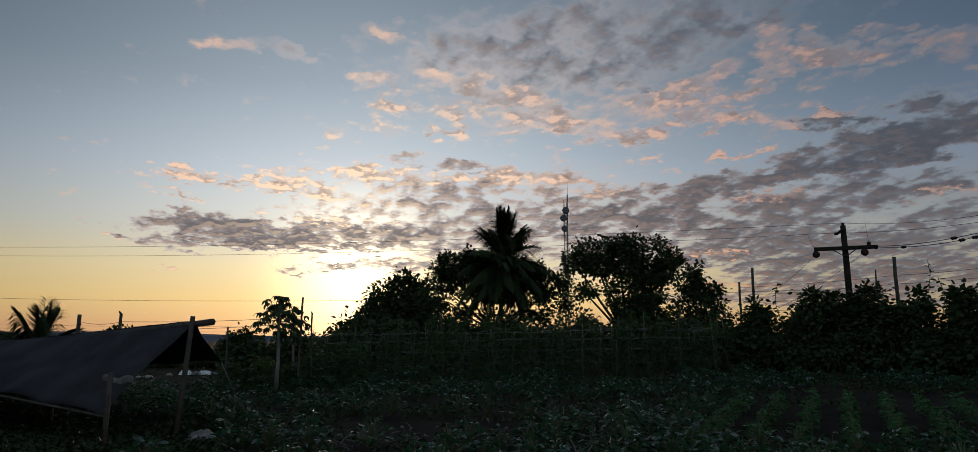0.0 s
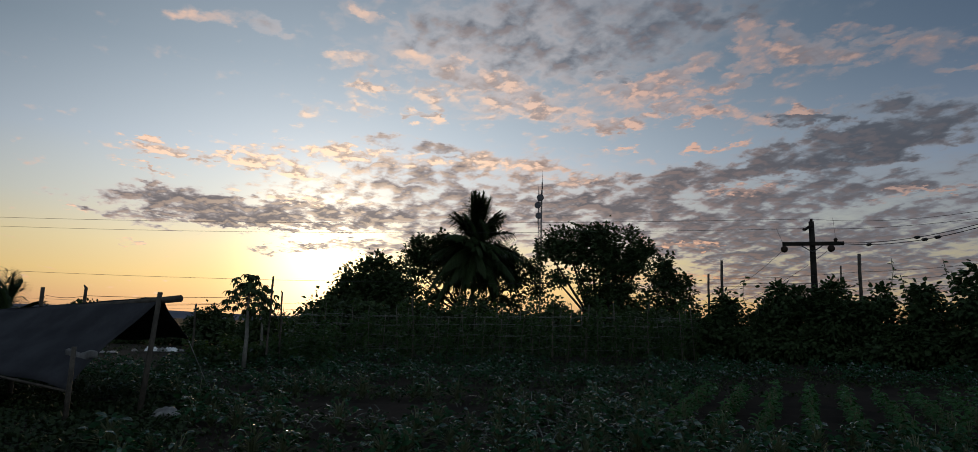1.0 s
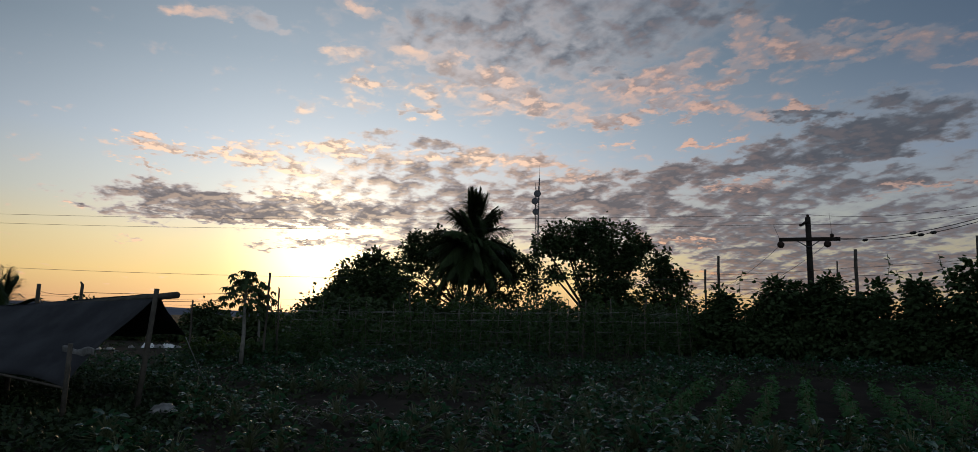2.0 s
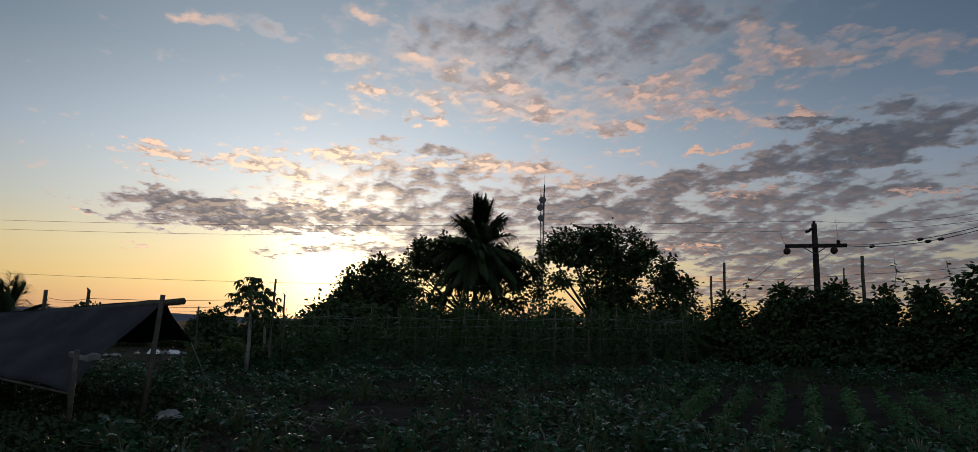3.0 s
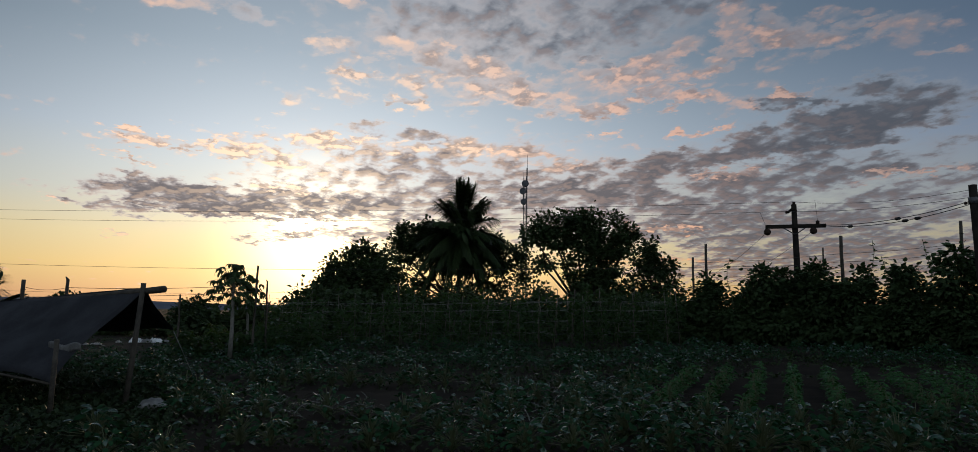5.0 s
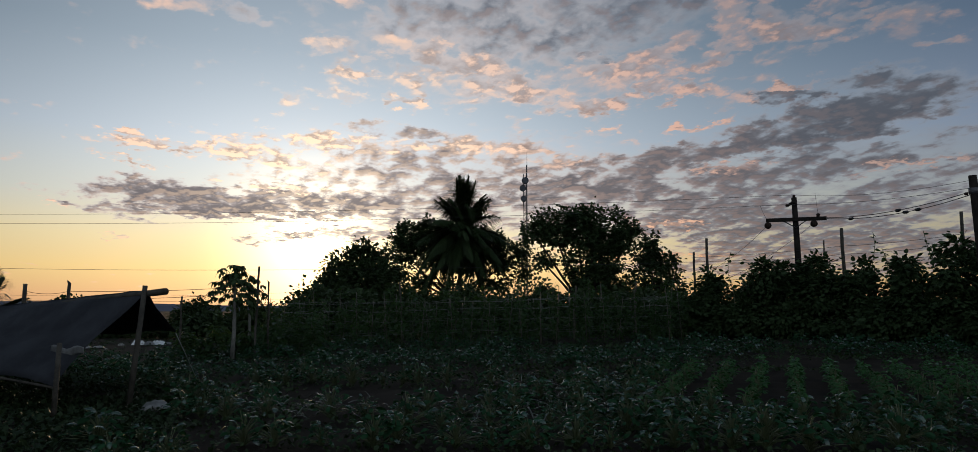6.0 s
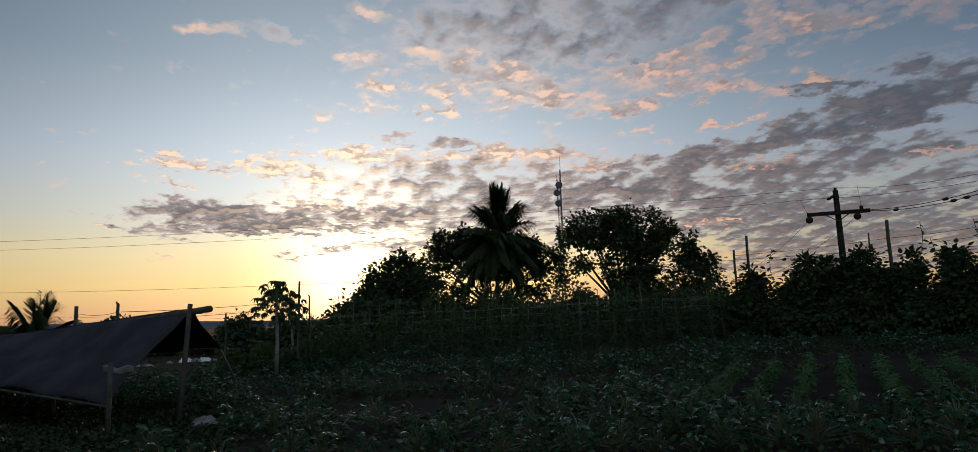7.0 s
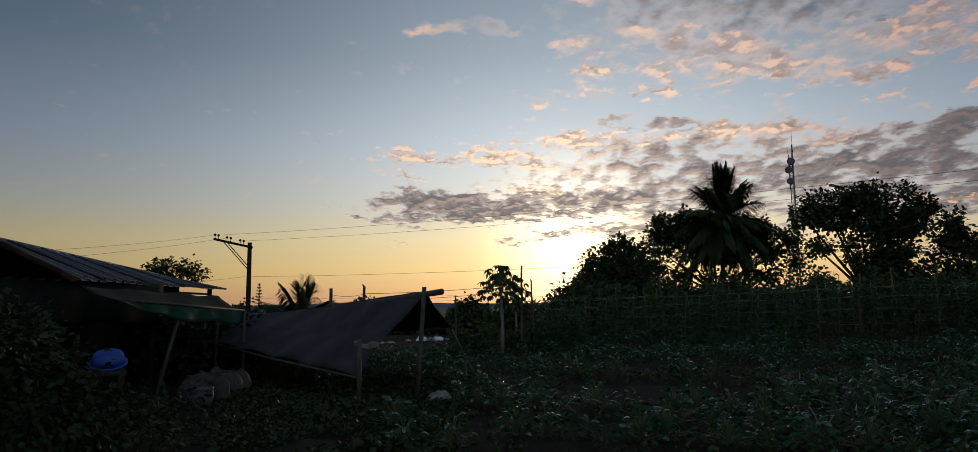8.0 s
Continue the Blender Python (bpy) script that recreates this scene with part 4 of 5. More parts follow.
cable(on(pole_l, -0.42, -0.15, hl + 0.1), on(pole_r, -0.30, -0.14, hr - 0.32), 0.35, LINE, 0.013)
cable(on(pole_l, 0.2, 0, hl - 2.45), on(pole_r, -0.1, 0.15, hr - 2.7), 0.35, LINE, 0.014)
cable(on(pole_l, 0.3, 0, hl - 4.0), spot(-14, 60, 3.1), 0.25, LINE, 0.012)
cable(on(pole_l, 0.3, 0, hl - 4.25), spot(-14, 60, 2.6), 0.25, LINE, 0.012)
cable(on(pole_l, -2.35, -0.15, hl + 0.5), spot(-62, 40, 4.2), 0.3, LINE, 0.012)
cable(on(pole_l, -1.55, -0.15, hl + 0.3), spot(-62, 40, 3.6), 0.3, LINE, 0.012)
cable(on(pole_l, -0.3, 0, hl - 2.45), spot(-60, 36, 2.6), 0.3, LINE, 0.012)
cable(on(pole_r, 0, 0, hr + 0.12), on(pole_n, 0, 0, hn - 0.15), 0.22, LINE, 0.012)
cable(on(pole_r, -0.3, -0.14, hr - 0.32), on(pole_n, 0, 0, hn - 0.4), 0.15, LINE, 0.013)
cable(on(pole_r, 1.1, -0.17, hr - 0.98), on(pole_n, -0.12, -0.05, hn - 0.55), 0.22, "sagging bundled cable with splices between two poles", 0.022, (0.58,))
cable(on(pole_r, 1.2, -0.17, hr - 1.02), on(pole_n, -0.12, -0.05, hn - 0.65), 0.26, "sagging bundled cable with splices between two poles", 0.022, (0.22, 0.62, 0.7))
cable(on(pole_n, 0, 0, hn - 0.15), spot(62, 30, 7.0), 0.3, LINE, 0.012)
cable(on(pole_n, 0.12, -0.05, hn - 0.5), spot(60, 26, 5.6), 0.3, LINE, 0.02)
cable(on(pole_n, 0.12, -0.05, hn - 0.6), spot(44, 25, 3.4), 0.1, LINE, 0.02)
cable(on(pole_r, -1.12, -0.17, hr - 1.2), spot(18.2, 38, 3.6), 0.2, "slack drop wire running down from a crossarm", 0.013)
cable(on(pole_r, 0.75, -0.17, hr - 1.2), spot(19.5, 38, 3.2), 0.2, "slack drop wire running down from a crossarm", 0.013)
cable(on(pole_r, -1.12, -0.17, hr - 1.1), on(pole_r, -1.42, -0.17, hr - 0.28), 0.0, "thin jumper wire at a crossarm", 0.010)
cable(on(pole_r, 0.93, -0.17, hr - 0.8), on(pole_r, 0.85, -0.17, hr + 0.12), 0.0, "thin jumper wire at a crossarm", 0.010)


# ---------------------------------------------------------------- stakes and trellises
def stake(azimuth, distance, top, r, label, lean=0.0, crook=False):
    root = thing("stake", label, "stake", facing(azimuth, distance), "bamboo stakes")
    h = top - root.matrix_world.translation.z
    pts = [Vector((lean * s / 6 + 0.012 * math.sin(s * 2.1), 0, -0.2 + (h + 0.2) * s / 6)) for s in range(7)]
    if crook:
        pts.append(pts[-1] + Vector((-0.05, 0, 0.07)))
    part("shaft", Geo().tube(pts, [r * (1.1 - 0.03 * k) for k in range(7)] + ([r * 0.3] if crook else []), 8), BAMBOO, root)
    for k in range(1, 7):
        p = pts[0].lerp(pts[6], (k - 0.4) / 6.2)
        part("node_ring", Geo().tube([p - Vector((0, 0, 0.012)), p + Vector((0, 0, 0.012))], r * 1.14, 8), BAMBOO, root)
    return root


stake(27.64, 33.5, 5.11, 0.072, "thick upright bamboo post of a trellis")
stake(26.43, 36, 4.85, 0.035, "thin upright bamboo post of a trellis")
stake(18.21, 34.5, 4.98, 0.062, "thick upright bamboo post of a trellis")
stake(17.23, 34.5, 4.36, 0.052, "upright bamboo post of a trellis")
stake(34.95, 32, 5.35, 0.062, "thick upright bamboo post of a trellis")
stake(-16.90, 24, 3.02, 0.035, "tall thin bamboo stake in the field", lean=0.06)
stake(-15.90, 25, 2.55, 0.030, "thin crooked stake in the field", lean=-0.05, crook=True)
stake(-22.10, 24, 2.05, 0.030, "thin bamboo stake wound with vines")
stake(-31.74, 20, 2.23, 0.048, "stout stake standing behind a black shelter", lean=-0.05)
stake(-29.32, 20, 2.26, 0.040, "stout stake standing behind a black shelter", crook=True)
stake(12.5, 29, 2.75, 0.028, "thin stake leaning among climbing beans", lean=0.15)
stake(-5.6, 28.5, 2.75, 0.026, "thin stake leaning among climbing beans", lean=-0.2)
stake(7.9, 28.5, 2.6, 0.026, "thin stake leaning among climbing beans", lean=0.1)


def span_wire(a, b, r=0.008, material=TWINE, sag=0.06, label="taut trellis wire between bamboo posts"):
    a, b = Vector(a), Vector(b)
    pts = [a.lerp(b, k / 8) + Vector((0, 0, -4 * sag * (k / 8) * (1 - k / 8))) for k in range(9)]
    single("trellis_wire", Geo().tube(pts, r, 4), material, label, "wire", group="trellis wires")


for z in (4.1, 3.75, 3.4, 3.0):
    span_wire(spot(17.23, 34.5, z), spot(27.64, 33.5, z + 0.25), 0.009, CABLE)
    span_wire(spot(27.64, 33.5, z + 0.25), spot(34.95, 32, z + 0.4), 0.009, CABLE)
for z in (2.05, 1.85):
    span_wire(spot(-31.74, 20, z), spot(-29.32, 20, z + 0.02), 0.007, CABLE)
    span_wire(spot(-29.32, 20, z + 0.02), spot(-16.9, 24, z + 0.35), 0.009, CABLE)


def bean_trellis(x0, x1, y, seed, step=0.62):
    """A row of stakes tied with twine."""
    rng = random.Random(seed)
    root = thing("bean_trellis", "row of thin stakes tied with twine for climbing beans", "trellis", None, "bean trellises")
    x = x0
    tops = []
    while x < x1:
        g0 = ground_height(x, y)
        h = 1.5 + 0.9 * rng.random()
        lean = rng.uniform(-0.22, 0.22)
        part("stake", Geo().tube([(x, y, g0 - 0.15), (x + lean * 0.5, y, g0 + h * 0.5), (x + lean, y + 0.03, g0 + h)], [0.020, 0.016, 0.011], 6), CANE, root)
        tops.append((x, h))
        x += step * rng.uniform(0.8, 1.25)
    for z in (0.55, 1.0, 1.4, 1.75):
        part("twine", Geo().tube([(x, y - 0.02, ground_height(x, y) + z + 0.07 * rng.uniform(-1, 1)) for x, h in tops if rng.random() < 0.8], 0.006, 4), TWINE, root)
    return tops


def vine(x, y, h, seed, name="bean_vine"):
    """A climbing plant: a winding stem and its leaves."""
    rng = np.random.default_rng(seed)
    root = thing(name, "climbing bean vine winding up a stake", "vine", Matrix.Translation((x, y, ground_height(x, y))), "climbing bean vines")
    turns = rng.uniform(2.5, 4.5)
    stem = [Vector((0.05 * math.sin(turns * 6.28 * s / 16), 0.05 * math.cos(turns * 6.28 * s / 16), h * s / 16)) for s in range(17)]
    part("stem", Geo().tube(stem, [0.010 - 0.0004 * s for s in range(17)], 4), STEM, root)
    n = int(130 * rng.uniform(0.5, 1.5))
    z = h * rng.uniform(0.04, 1.0, n) ** 0.9
    a = rng.uniform(0, 6.28, n)
    r = rng.uniform(0.04, 0.26, n) * (1.25 - 0.65 * z / h)
    ps = np.stack([r * np.cos(a), r * np.sin(a), z], 1)
    ws = np.stack([np.cos(a), np.sin(a), rng.uniform(-0.9, 0.3, n)], 1)
    part("foliage", leaves(BROAD_BLADE, ps, ws, rng.normal(size=(n, 3)) * 0.4 + (0, 0, 1), rng.uniform(0.08, 0.19, n)), VINE, root)["kind"] = "stuff"


rng1 = random.Random(17)
for row, (y, x0, x1) in enumerate(((27.6, -7.5, 8.2), (29.6, -8.5, 8.6), (31.5, -9.0, 8.8))):
    for k, (x, h) in enumerate(bean_trellis(x0, x1, y, 200 + row)):
        vine(x + rng1.uniform(-0.08, 0.08), y - 0.03, h * rng1.uniform(0.8, 1.12), 300 + 50 * row + k)
for k in range(26):
    a = -22.5 + 0.42 * k + rng1.uniform(-0.2, 0.2)
    d = 24 + 3.5 * rng1.random()
    p = spot(a, d)
    vine(p.x, p.y, rng1.uniform(0.5, 1.05) + max(0, (a + 17) * 0.14), 600 + k)

# ---------------------------------------------------------------- black shelter
shelter = thing("tarp_shelter", "low black tarpaulin shelter on a bamboo ridge pole and leaning posts", "shelter")
R0, R1 = Vector((-5.62, 12.37, 1.94)), Vector((-12.3, 15.8, 1.56))
EDGE0, EDGE1 = Vector((-6.45, 11.25, 0.44)), Vector((-12.2, 14.15, 0.93))
BACK0, BACK1 = Vector((-5.72, 13.88, 1.18)), Vector((-11.4, 17.4, 0.80))


def drape(a0, a1, b0, b1, belly, seed):
    def fn(u, v):
        top, foot = a0.lerp(a1, u), b0.lerp(b1, u)
        p = top.lerp(foot, v)
        n = (a1 - a0).cross(foot - top).normalized()
        fold = 0.030 * noise.noise(Vector((u * 9, v * 3, seed))) + 0.045 * noise.noise(Vector((u * 2.4, v * 1.6, seed + 4)))
        sag = -belly * math.sin(math.pi * u) * (1 - v) * 0.5 - belly * math.sin(math.pi * v) * 0.6
        scallop = 0.05 * abs(math.sin(u * math.pi * 4)) * v
        return p + n * fold + Vector((0, 0, sag * 0.5 + scallop))
    return fn


def near_side(u, v):
    # the free front edge runs back from the ridge to a tied corner
    p = drape(R0, R1, EDGE0, EDGE1, 0.10, 2.0)(u, v)
    bite = max(0, 1 - u * 4) * math.sin(math.pi * v) * 0.22
    return p + (R1 - R0).normalized() * bite


part("near_sheet", Geo().sheet(near_side, 34, 14), TARP, shelter)
part("far_sheet", Geo().sheet(drape(R0 + Vector((0, 0.01, 0.006)), R1 + Vector((0, 0.01, 0.006)), BACK0, BACK1, 0.12, 7.0), 30, 12), TARP, shelter)
along = (R0 - R1).normalized()
part("ridge_pole", Geo().tube([R1 - along * 0.4 + Vector((0, 0, -0.06)), R1.lerp(R0, 0.5) + Vector((0, 0, -0.13)), R0 + Vector((0, 0, -0.045)), R0 + along * 0.46 + Vector((0, 0, -0.035))], [0.05, 0.055, 0.058, 0.06], 10), BAMBOO, shelter)
part("post", Geo().tube([(-5.79, 12.28, -0.15), (-5.70, 12.29, 1.0), (-5.63, 12.31, 2.03)], [0.05, 0.046, 0.042], 9), BAMBOO, shelter)
part("post", Geo().tube([(-6.27, 10.98, -0.15), (-6.24, 10.96, 1.12)], [0.042, 0.036], 8), BAMBOO, shelter)
part("post", Geo().tube([(-9.2, 14.15, -0.1), (-9.15, 14.1, 1.55)], 0.045, 8), BAMBOO, shelter)
part("post", Geo().tube([(-12.35, 15.9, -0.1), (-12.35, 15.85, 1.5)], 0.045, 8), BAMBOO, shelter)
part("post", Geo().tube([(-12.3, 14.1, -0.1), (-12.25, 14.1, 0.98)], 0.035, 8), BAMBOO, shelter)
part("edge_rod", Geo().tube([EDGE0 + Vector((0.1, -0.03, -0.02)), EDGE0.lerp(EDGE1, 0.5) + Vector((0, -0.04, -0.03)), EDGE1 + Vector((0, -0.03, 0))], 0.022, 7), BAMBOO, shelter, "thin reddish rod along the hem")
part("tie_rope", Geo().tube([BACK0, (-5.55, 14.9, 0.0)], 0.008, 5), TWINE, shelter)
part("rag", Geo().sheet(lambda u, v: Vector((-6.22 - 0.75 * u, 11.6 + 0.4 * u, 1.02 - 0.10 * v - 0.14 * u * v + 0.03 * math.sin(9 * u))), 10, 4), DIRTY, shelter, "torn pale cloth strip")

sack = Geo()
sack.sheet(lambda u, v: Vector((0.48 * (u - 0.5), 0.32 * (v - 0.5), 0.15 * (math.sin(math.pi * u) * math.sin(math.pi * v)) ** 0.6 + 0.05 * noise.noise(Vector((u * 5, v * 5, 2))))), 16, 12)
single("empty_sack", sack, DIRTY, "crumpled pale woven sack lying by a post", "sack", facing(-23.4, 13.0))
for k, (a, d, wd, hh) in enumerate(((-25.9, 38, 0.16, 0.12), (-24.8, 38.4, 0.36, 0.26), (-24.1, 38, 0.28, 0.20), (-23.5, 38.2, 0.36, 0.24), (-27.3, 36, 0.26, 0.10), (-28.0, 36, 0.2, 0.09), (-22.9, 38.6, 0.2, 0.12))):
    g = Geo().sheet(lambda u, v: Vector((wd * 1.7 * (u - 0.5 + 0.08 * noise.noise(Vector((u * 5, v * 5, k + 9)))), 0.9 * (v - 0.5), hh * (math.sin(math.pi * u) * math.sin(math.pi * v)) ** 0.4 * (0.62 + 0.9 * noise.noise(Vector((u * 7, v * 4, k)))))), 22, 12)
    single("plastic_sheet", g, WHITE if k in (1, 3) else DIRTY, "crumpled white plastic sheeting far down the field", "sheeting", facing(a, d), "white plastic heaps", smooth=False)

# ---------------------------------------------------------------- house
house = thing("farm_house", "low farm house under a corrugated tin roof, in deep shade", "house")
P1, P2, P3, P4 = Vector((-12.85, 9.5, 3.02)), Vector((-10.98, 9.48, 2.22)), Vector((-13.07, 15.8, 2.22)), Vector((-14.6, 15.6, 2.55))
P0, Q0 = Vector((-12.0, 5.2, 3.32)), Vector((-10.3, 5.3, 2.4))
P1 = P0.lerp(P1, 0.8)


def tin_sheet(a, b, c, d, waves):
    """A corrugated sheet between the ridge a-b and the eave d-c."""
    def fn(u, v):
        p = a.lerp(b, u).lerp(d.lerp(c, u), v)
        return p + Vector((0, 0, 0.036 * min(max(3.2 * math.cos(u * waves * 2 * math.pi) - 1.9, 0.0), 1.0)))
    return Geo().sheet(fn, waves * 14, 4, 0.003)


for k in range(8):
    u0, u1 = k / 8 - 0.004, (k + 1) / 8 + 0.004
    lift = Vector((0, 0, 0.010 * (k % 2)))
    part("roof_sheet", tin_sheet(P1.lerp(P4, u0) + lift, P1.lerp(P4, u1) + lift, P2.lerp(P3, u1) + lift, P2.lerp(P3, u0) + lift, 3), ROOFING, house)
for k in range(4):
    u0, u1 = k / 4 - 0.004, (k + 1) / 4 + 0.004
    lift = Vector((0, 0, 0.012 * ((k + 1) % 2) + 0.004))
    part("roof_sheet", tin_sheet(P0.lerp(P1, u0) + lift, P0.lerp(P1, u1) + lift, Q0.lerp(P2, u1) + lift, Q0.lerp(P2, u0) + lift, 4), ROOFING, house)
part("roof_sheet", tin_sheet(P4 + Vector((0, 0, 0.02)), P0 + Vector((0, 0, 0.02)), Vector((-14.6, 5.0, 2.5)), Vector((-16.6, 15.4, 2.1)), 30), ROOFING, house)
F0, F1, G0, G1 = Vector((-7.76, 3.46, 2.64)), Vector((-8.48, 6.19, 2.50)), Vector((-10.3, 5.0, 2.22)), Vector((-9.84, 8.49, 2.16))


def porch_fn(u, v):
    p = F0.lerp(F1, u).lerp(G0.lerp(G1, u), v)
    return p + Vector((0, 0, 0.03 * math.cos(u * 2 * math.pi * 14)))


# the underside's shade is in the material's dark colour
porch = part("porch_roof", Geo().sheet(porch_fn, 84, 4, 0.003), SHADED_TIN, house, "tin overhang seen from below, shade in its dark colour")
# rafters and posts in dark pole wood, to hold the roof's shade
for u in (0.02, 0.4):
    part("rafter", Geo().tube([F0.lerp(F1, u) + Vector((0, 0, -0.07)), G0.lerp(G1, u) + Vector((0, 0, -0.07))], 0.035, 6), OLD_WOOD, porch)
for u in (0.0, 0.3):
    part("post", Geo().tube([(F0.lerp(F1, u).x - 0.1, F0.lerp(F1, u).y + 0.1, -0.1), F0.lerp(F1, u) + Vector((-0.1, 0.1, -0.08))], 0.05, 8), OLD_WOOD, house)
# added dark sheet that stands for the deep shade under the eave
part("gable_shade", Geo().sheet(lambda u, v: Q0.lerp(P2.lerp(P3, 0.45), u) + Vector((0.05 + 0.03 * math.sin(u * 25) * v, 0, 0.04 - v * (0.85 + 0.15 * noise.noise(Vector((u * 4, 0, 0)))))), 40, 8), NET, house, "dark sheet added below the eave in place of shade")
part("ridge_cap", Geo().tube([P0, P1, P4], 0.05, 8), ROOFING, house)
# beams and posts too: shade under the roof put into the wood colour
for a, b in ((Q0, P2), (P2, P3)):
    part("eave_beam", Geo().tube([a + Vector((-0.42, 0.05, -0.10)), b + Vector((-0.42, -0.1, -0.10))], 0.028, 6), OLD_WOOD, house)
for p in (Vector((-10.85, 5.6, 0)), Vector((-11.45, 9.4, 0)), Vector((-12.45, 12.6, 0)), Vector((-13.3, 15.4, 0)), Vector((-14.5, 15.5, 0)), Vector((-13.0, 9.5, 0))):
    part("post", Geo().tube([p + Vector((0, 0, -0.1)), p + Vector((0.02, 0, 2.25))], 0.06, 8), OLD_WOOD, house)
# back wall of upright boards
n = 42
for k in range(n):
    p = Vector((-13.2, 5.4, 0)).lerp(Vector((-14.3, 15.4, 0)), (k + 0.5) / n)
    part("board", Geo().box(Matrix.Translation((p.x, p.y, 1.2)) @ Matrix.Rotation(radians(96.3), 4, "Z"), 0.235, 0.025, 2.4), BOARD, house, smooth=False)
# block wall at the house's near end
for r in range(9):
    for c in range(6):
        part("block", Geo().box(Matrix.Translation((-10.75 - 0.41 * c - 0.2 * (r % 2), 6.2 + 0.04 * c, 0.1 + 0.205 * r)), 0.40, 0.15, 0.195), BLOCK, house, smooth=False)

awning = thing("awning", "sagging net awning with a green tarpaulin hem on poles", "awning")
A0, A1 = Vector((-10.8, 9.3, 2.13)), Vector((-11.75, 13.9, 2.02))
B0, B1 = Vector((-9.88, 9.3, 1.86)), Vector((-10.85, 13.75, 1.66))


def net_fn(u, v):
    p = A0.lerp(A1, u).lerp(B0.lerp(B1, u), v)
    return p + Vector((0, 0, -0.06 * math.sin(math.pi * v) - 0.03 * math.sin(u * math.pi * 3) ** 2 + 0.03 * noise.noise(Vector((u * 8, v * 4, 1)))))


def hem_fn(u, v):
    p = B0.lerp(B1, u)
    return p + Vector((0.04 * math.sin(u * 30) * v, -0.02, 0.02 - v * (0.30 + 0.05 * noise.noise(Vector((u * 6, 0, 3)))) * min(1.0, 0.15 + u * 2.2) - 0.03 * math.sin(u * math.pi * 3) ** 2))


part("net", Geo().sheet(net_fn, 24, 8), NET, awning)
part("green_hem", Geo().sheet(hem_fn, 40, 5), GREEN_TARP, awning, "green tarpaulin strip")
part("rail", Geo().tube([B0, B0.lerp(B1, 0.5), B1], 0.025, 7), BAMBOO, awning)
for foot, head in (((-10.62, 10.9, -0.1), (-10.35, 11.2, 1.72)), ((-10.85, 13.7, -0.1), B1), ((-11.7, 13.85, -0.1), A1)):
    part("pole", Geo().tube([foot, head], [0.042, 0.035], 8), BAMBOO, awning)

bench = thing("bench", "rough wooden bench in the shade of an awning", "bench", Matrix.Translation((-9.15, 8.5, 0)) @ Matrix.Rotation(radians(-42), 4, "Z"))
part("top", Geo().box(Matrix.Translation((0, 0, 0.74)), 0.95, 0.42, 0.04), BOARD, bench, smooth=False)
for sx in (-0.4, 0.4):
    for sy in (-0.15, 0.15):
        part("leg", Geo().box(Matrix.Translation((sx, sy, 0.36)), 0.06, 0.06, 0.72), BOARD, bench, smooth=False)
basin = thing("basin", "blue plastic basin tilted on a bench", "basin", Matrix.Translation((-9.18, 8.48, 0.76)) @ Matrix.Rotation(radians(40), 4, "Z"))
tilt = Matrix.Translation((0, 0, 0.12)) @ Matrix.Rotation(radians(22), 4, "X")
part("bowl", Geo().spin(tilt, [(0.14, 0.16), (0.20, 0.15), (0.25, 0.0), (0.245, 0.0), (0.19, 0.13), (0.02, 0.14)], 26), BLUE, basin)
part("rim", Geo().spin(tilt, [(0.245, -0.012), (0.268, -0.012), (0.268, 0.012), (0.245, 0.012)], 26), BLUE, basin)

rng2 = random.Random(9)
for k, (a, d, z, s) in enumerate(((-41.8, 14.6, 0, 0.26), (-40.9, 14.9, 0, 0.30), (-40.2, 15.2, 0, 0.33), (-39.3, 15.0, 0, 0.30), (-40.6, 14.5, 0.0, 0.22), (-38.6, 15.4, 0, 0.28))):
    g = Geo().spin(Matrix.Diagonal((1.25, 0.9, 1, 1)), [(s * 0.55, 0), (s * 0.72, s * 0.3), (s * 0.75, s * 0.8), (s * 0.6, s * 1.25), (s * 0.22, s * 1.5), (s * 0.3, s * 1.62)], 14)
    g.v = [tuple(Vector(p) * (1 + 0.28 * noise.noise(Vector(p) * 6 + Vector((k, 0, 0))))) for p in g.v]
    single("feed_sack", g, SACK, "full grey woven sack standing by the house", "sack", facing(a, d, z), "sacks by the house")
jug = thing("water_jug", "dull grey plastic jug beside a heap of sacks", "jug", facing(-39.75, 14.3))
part("body", Geo().spin(Matrix.Identity(4), [(0.12, 0), (0.14, 0.03), (0.14, 0.30), (0.10, 0.38), (0.04, 0.42), (0.04, 0.46)], 16), SACK, jug)
part("cap", Geo().spin(Matrix.Translation((0, 0, 0.46)), [(0.045, 0), (0.045, 0.035)], 12), DISH, jug)
part("handle", Geo().tube([(0.10, 0, 0.38), (0.17, 0, 0.36), (0.17, 0, 0.24), (0.13, 0, 0.22)], 0.014, 6), SACK, jug)
pot = Geo().spin(Matrix.Identity(4), [(0.13, 0), (0.2, 0.08), (0.22, 0.2), (0.2, 0.3), (0.22, 0.32), (0.19, 0.32), (0.12, 0.05)], 18)
single("cooking_pot", pot, DISH, "dull grey metal pot on the ground by the house", "pot", facing(-41.2, 13.6))
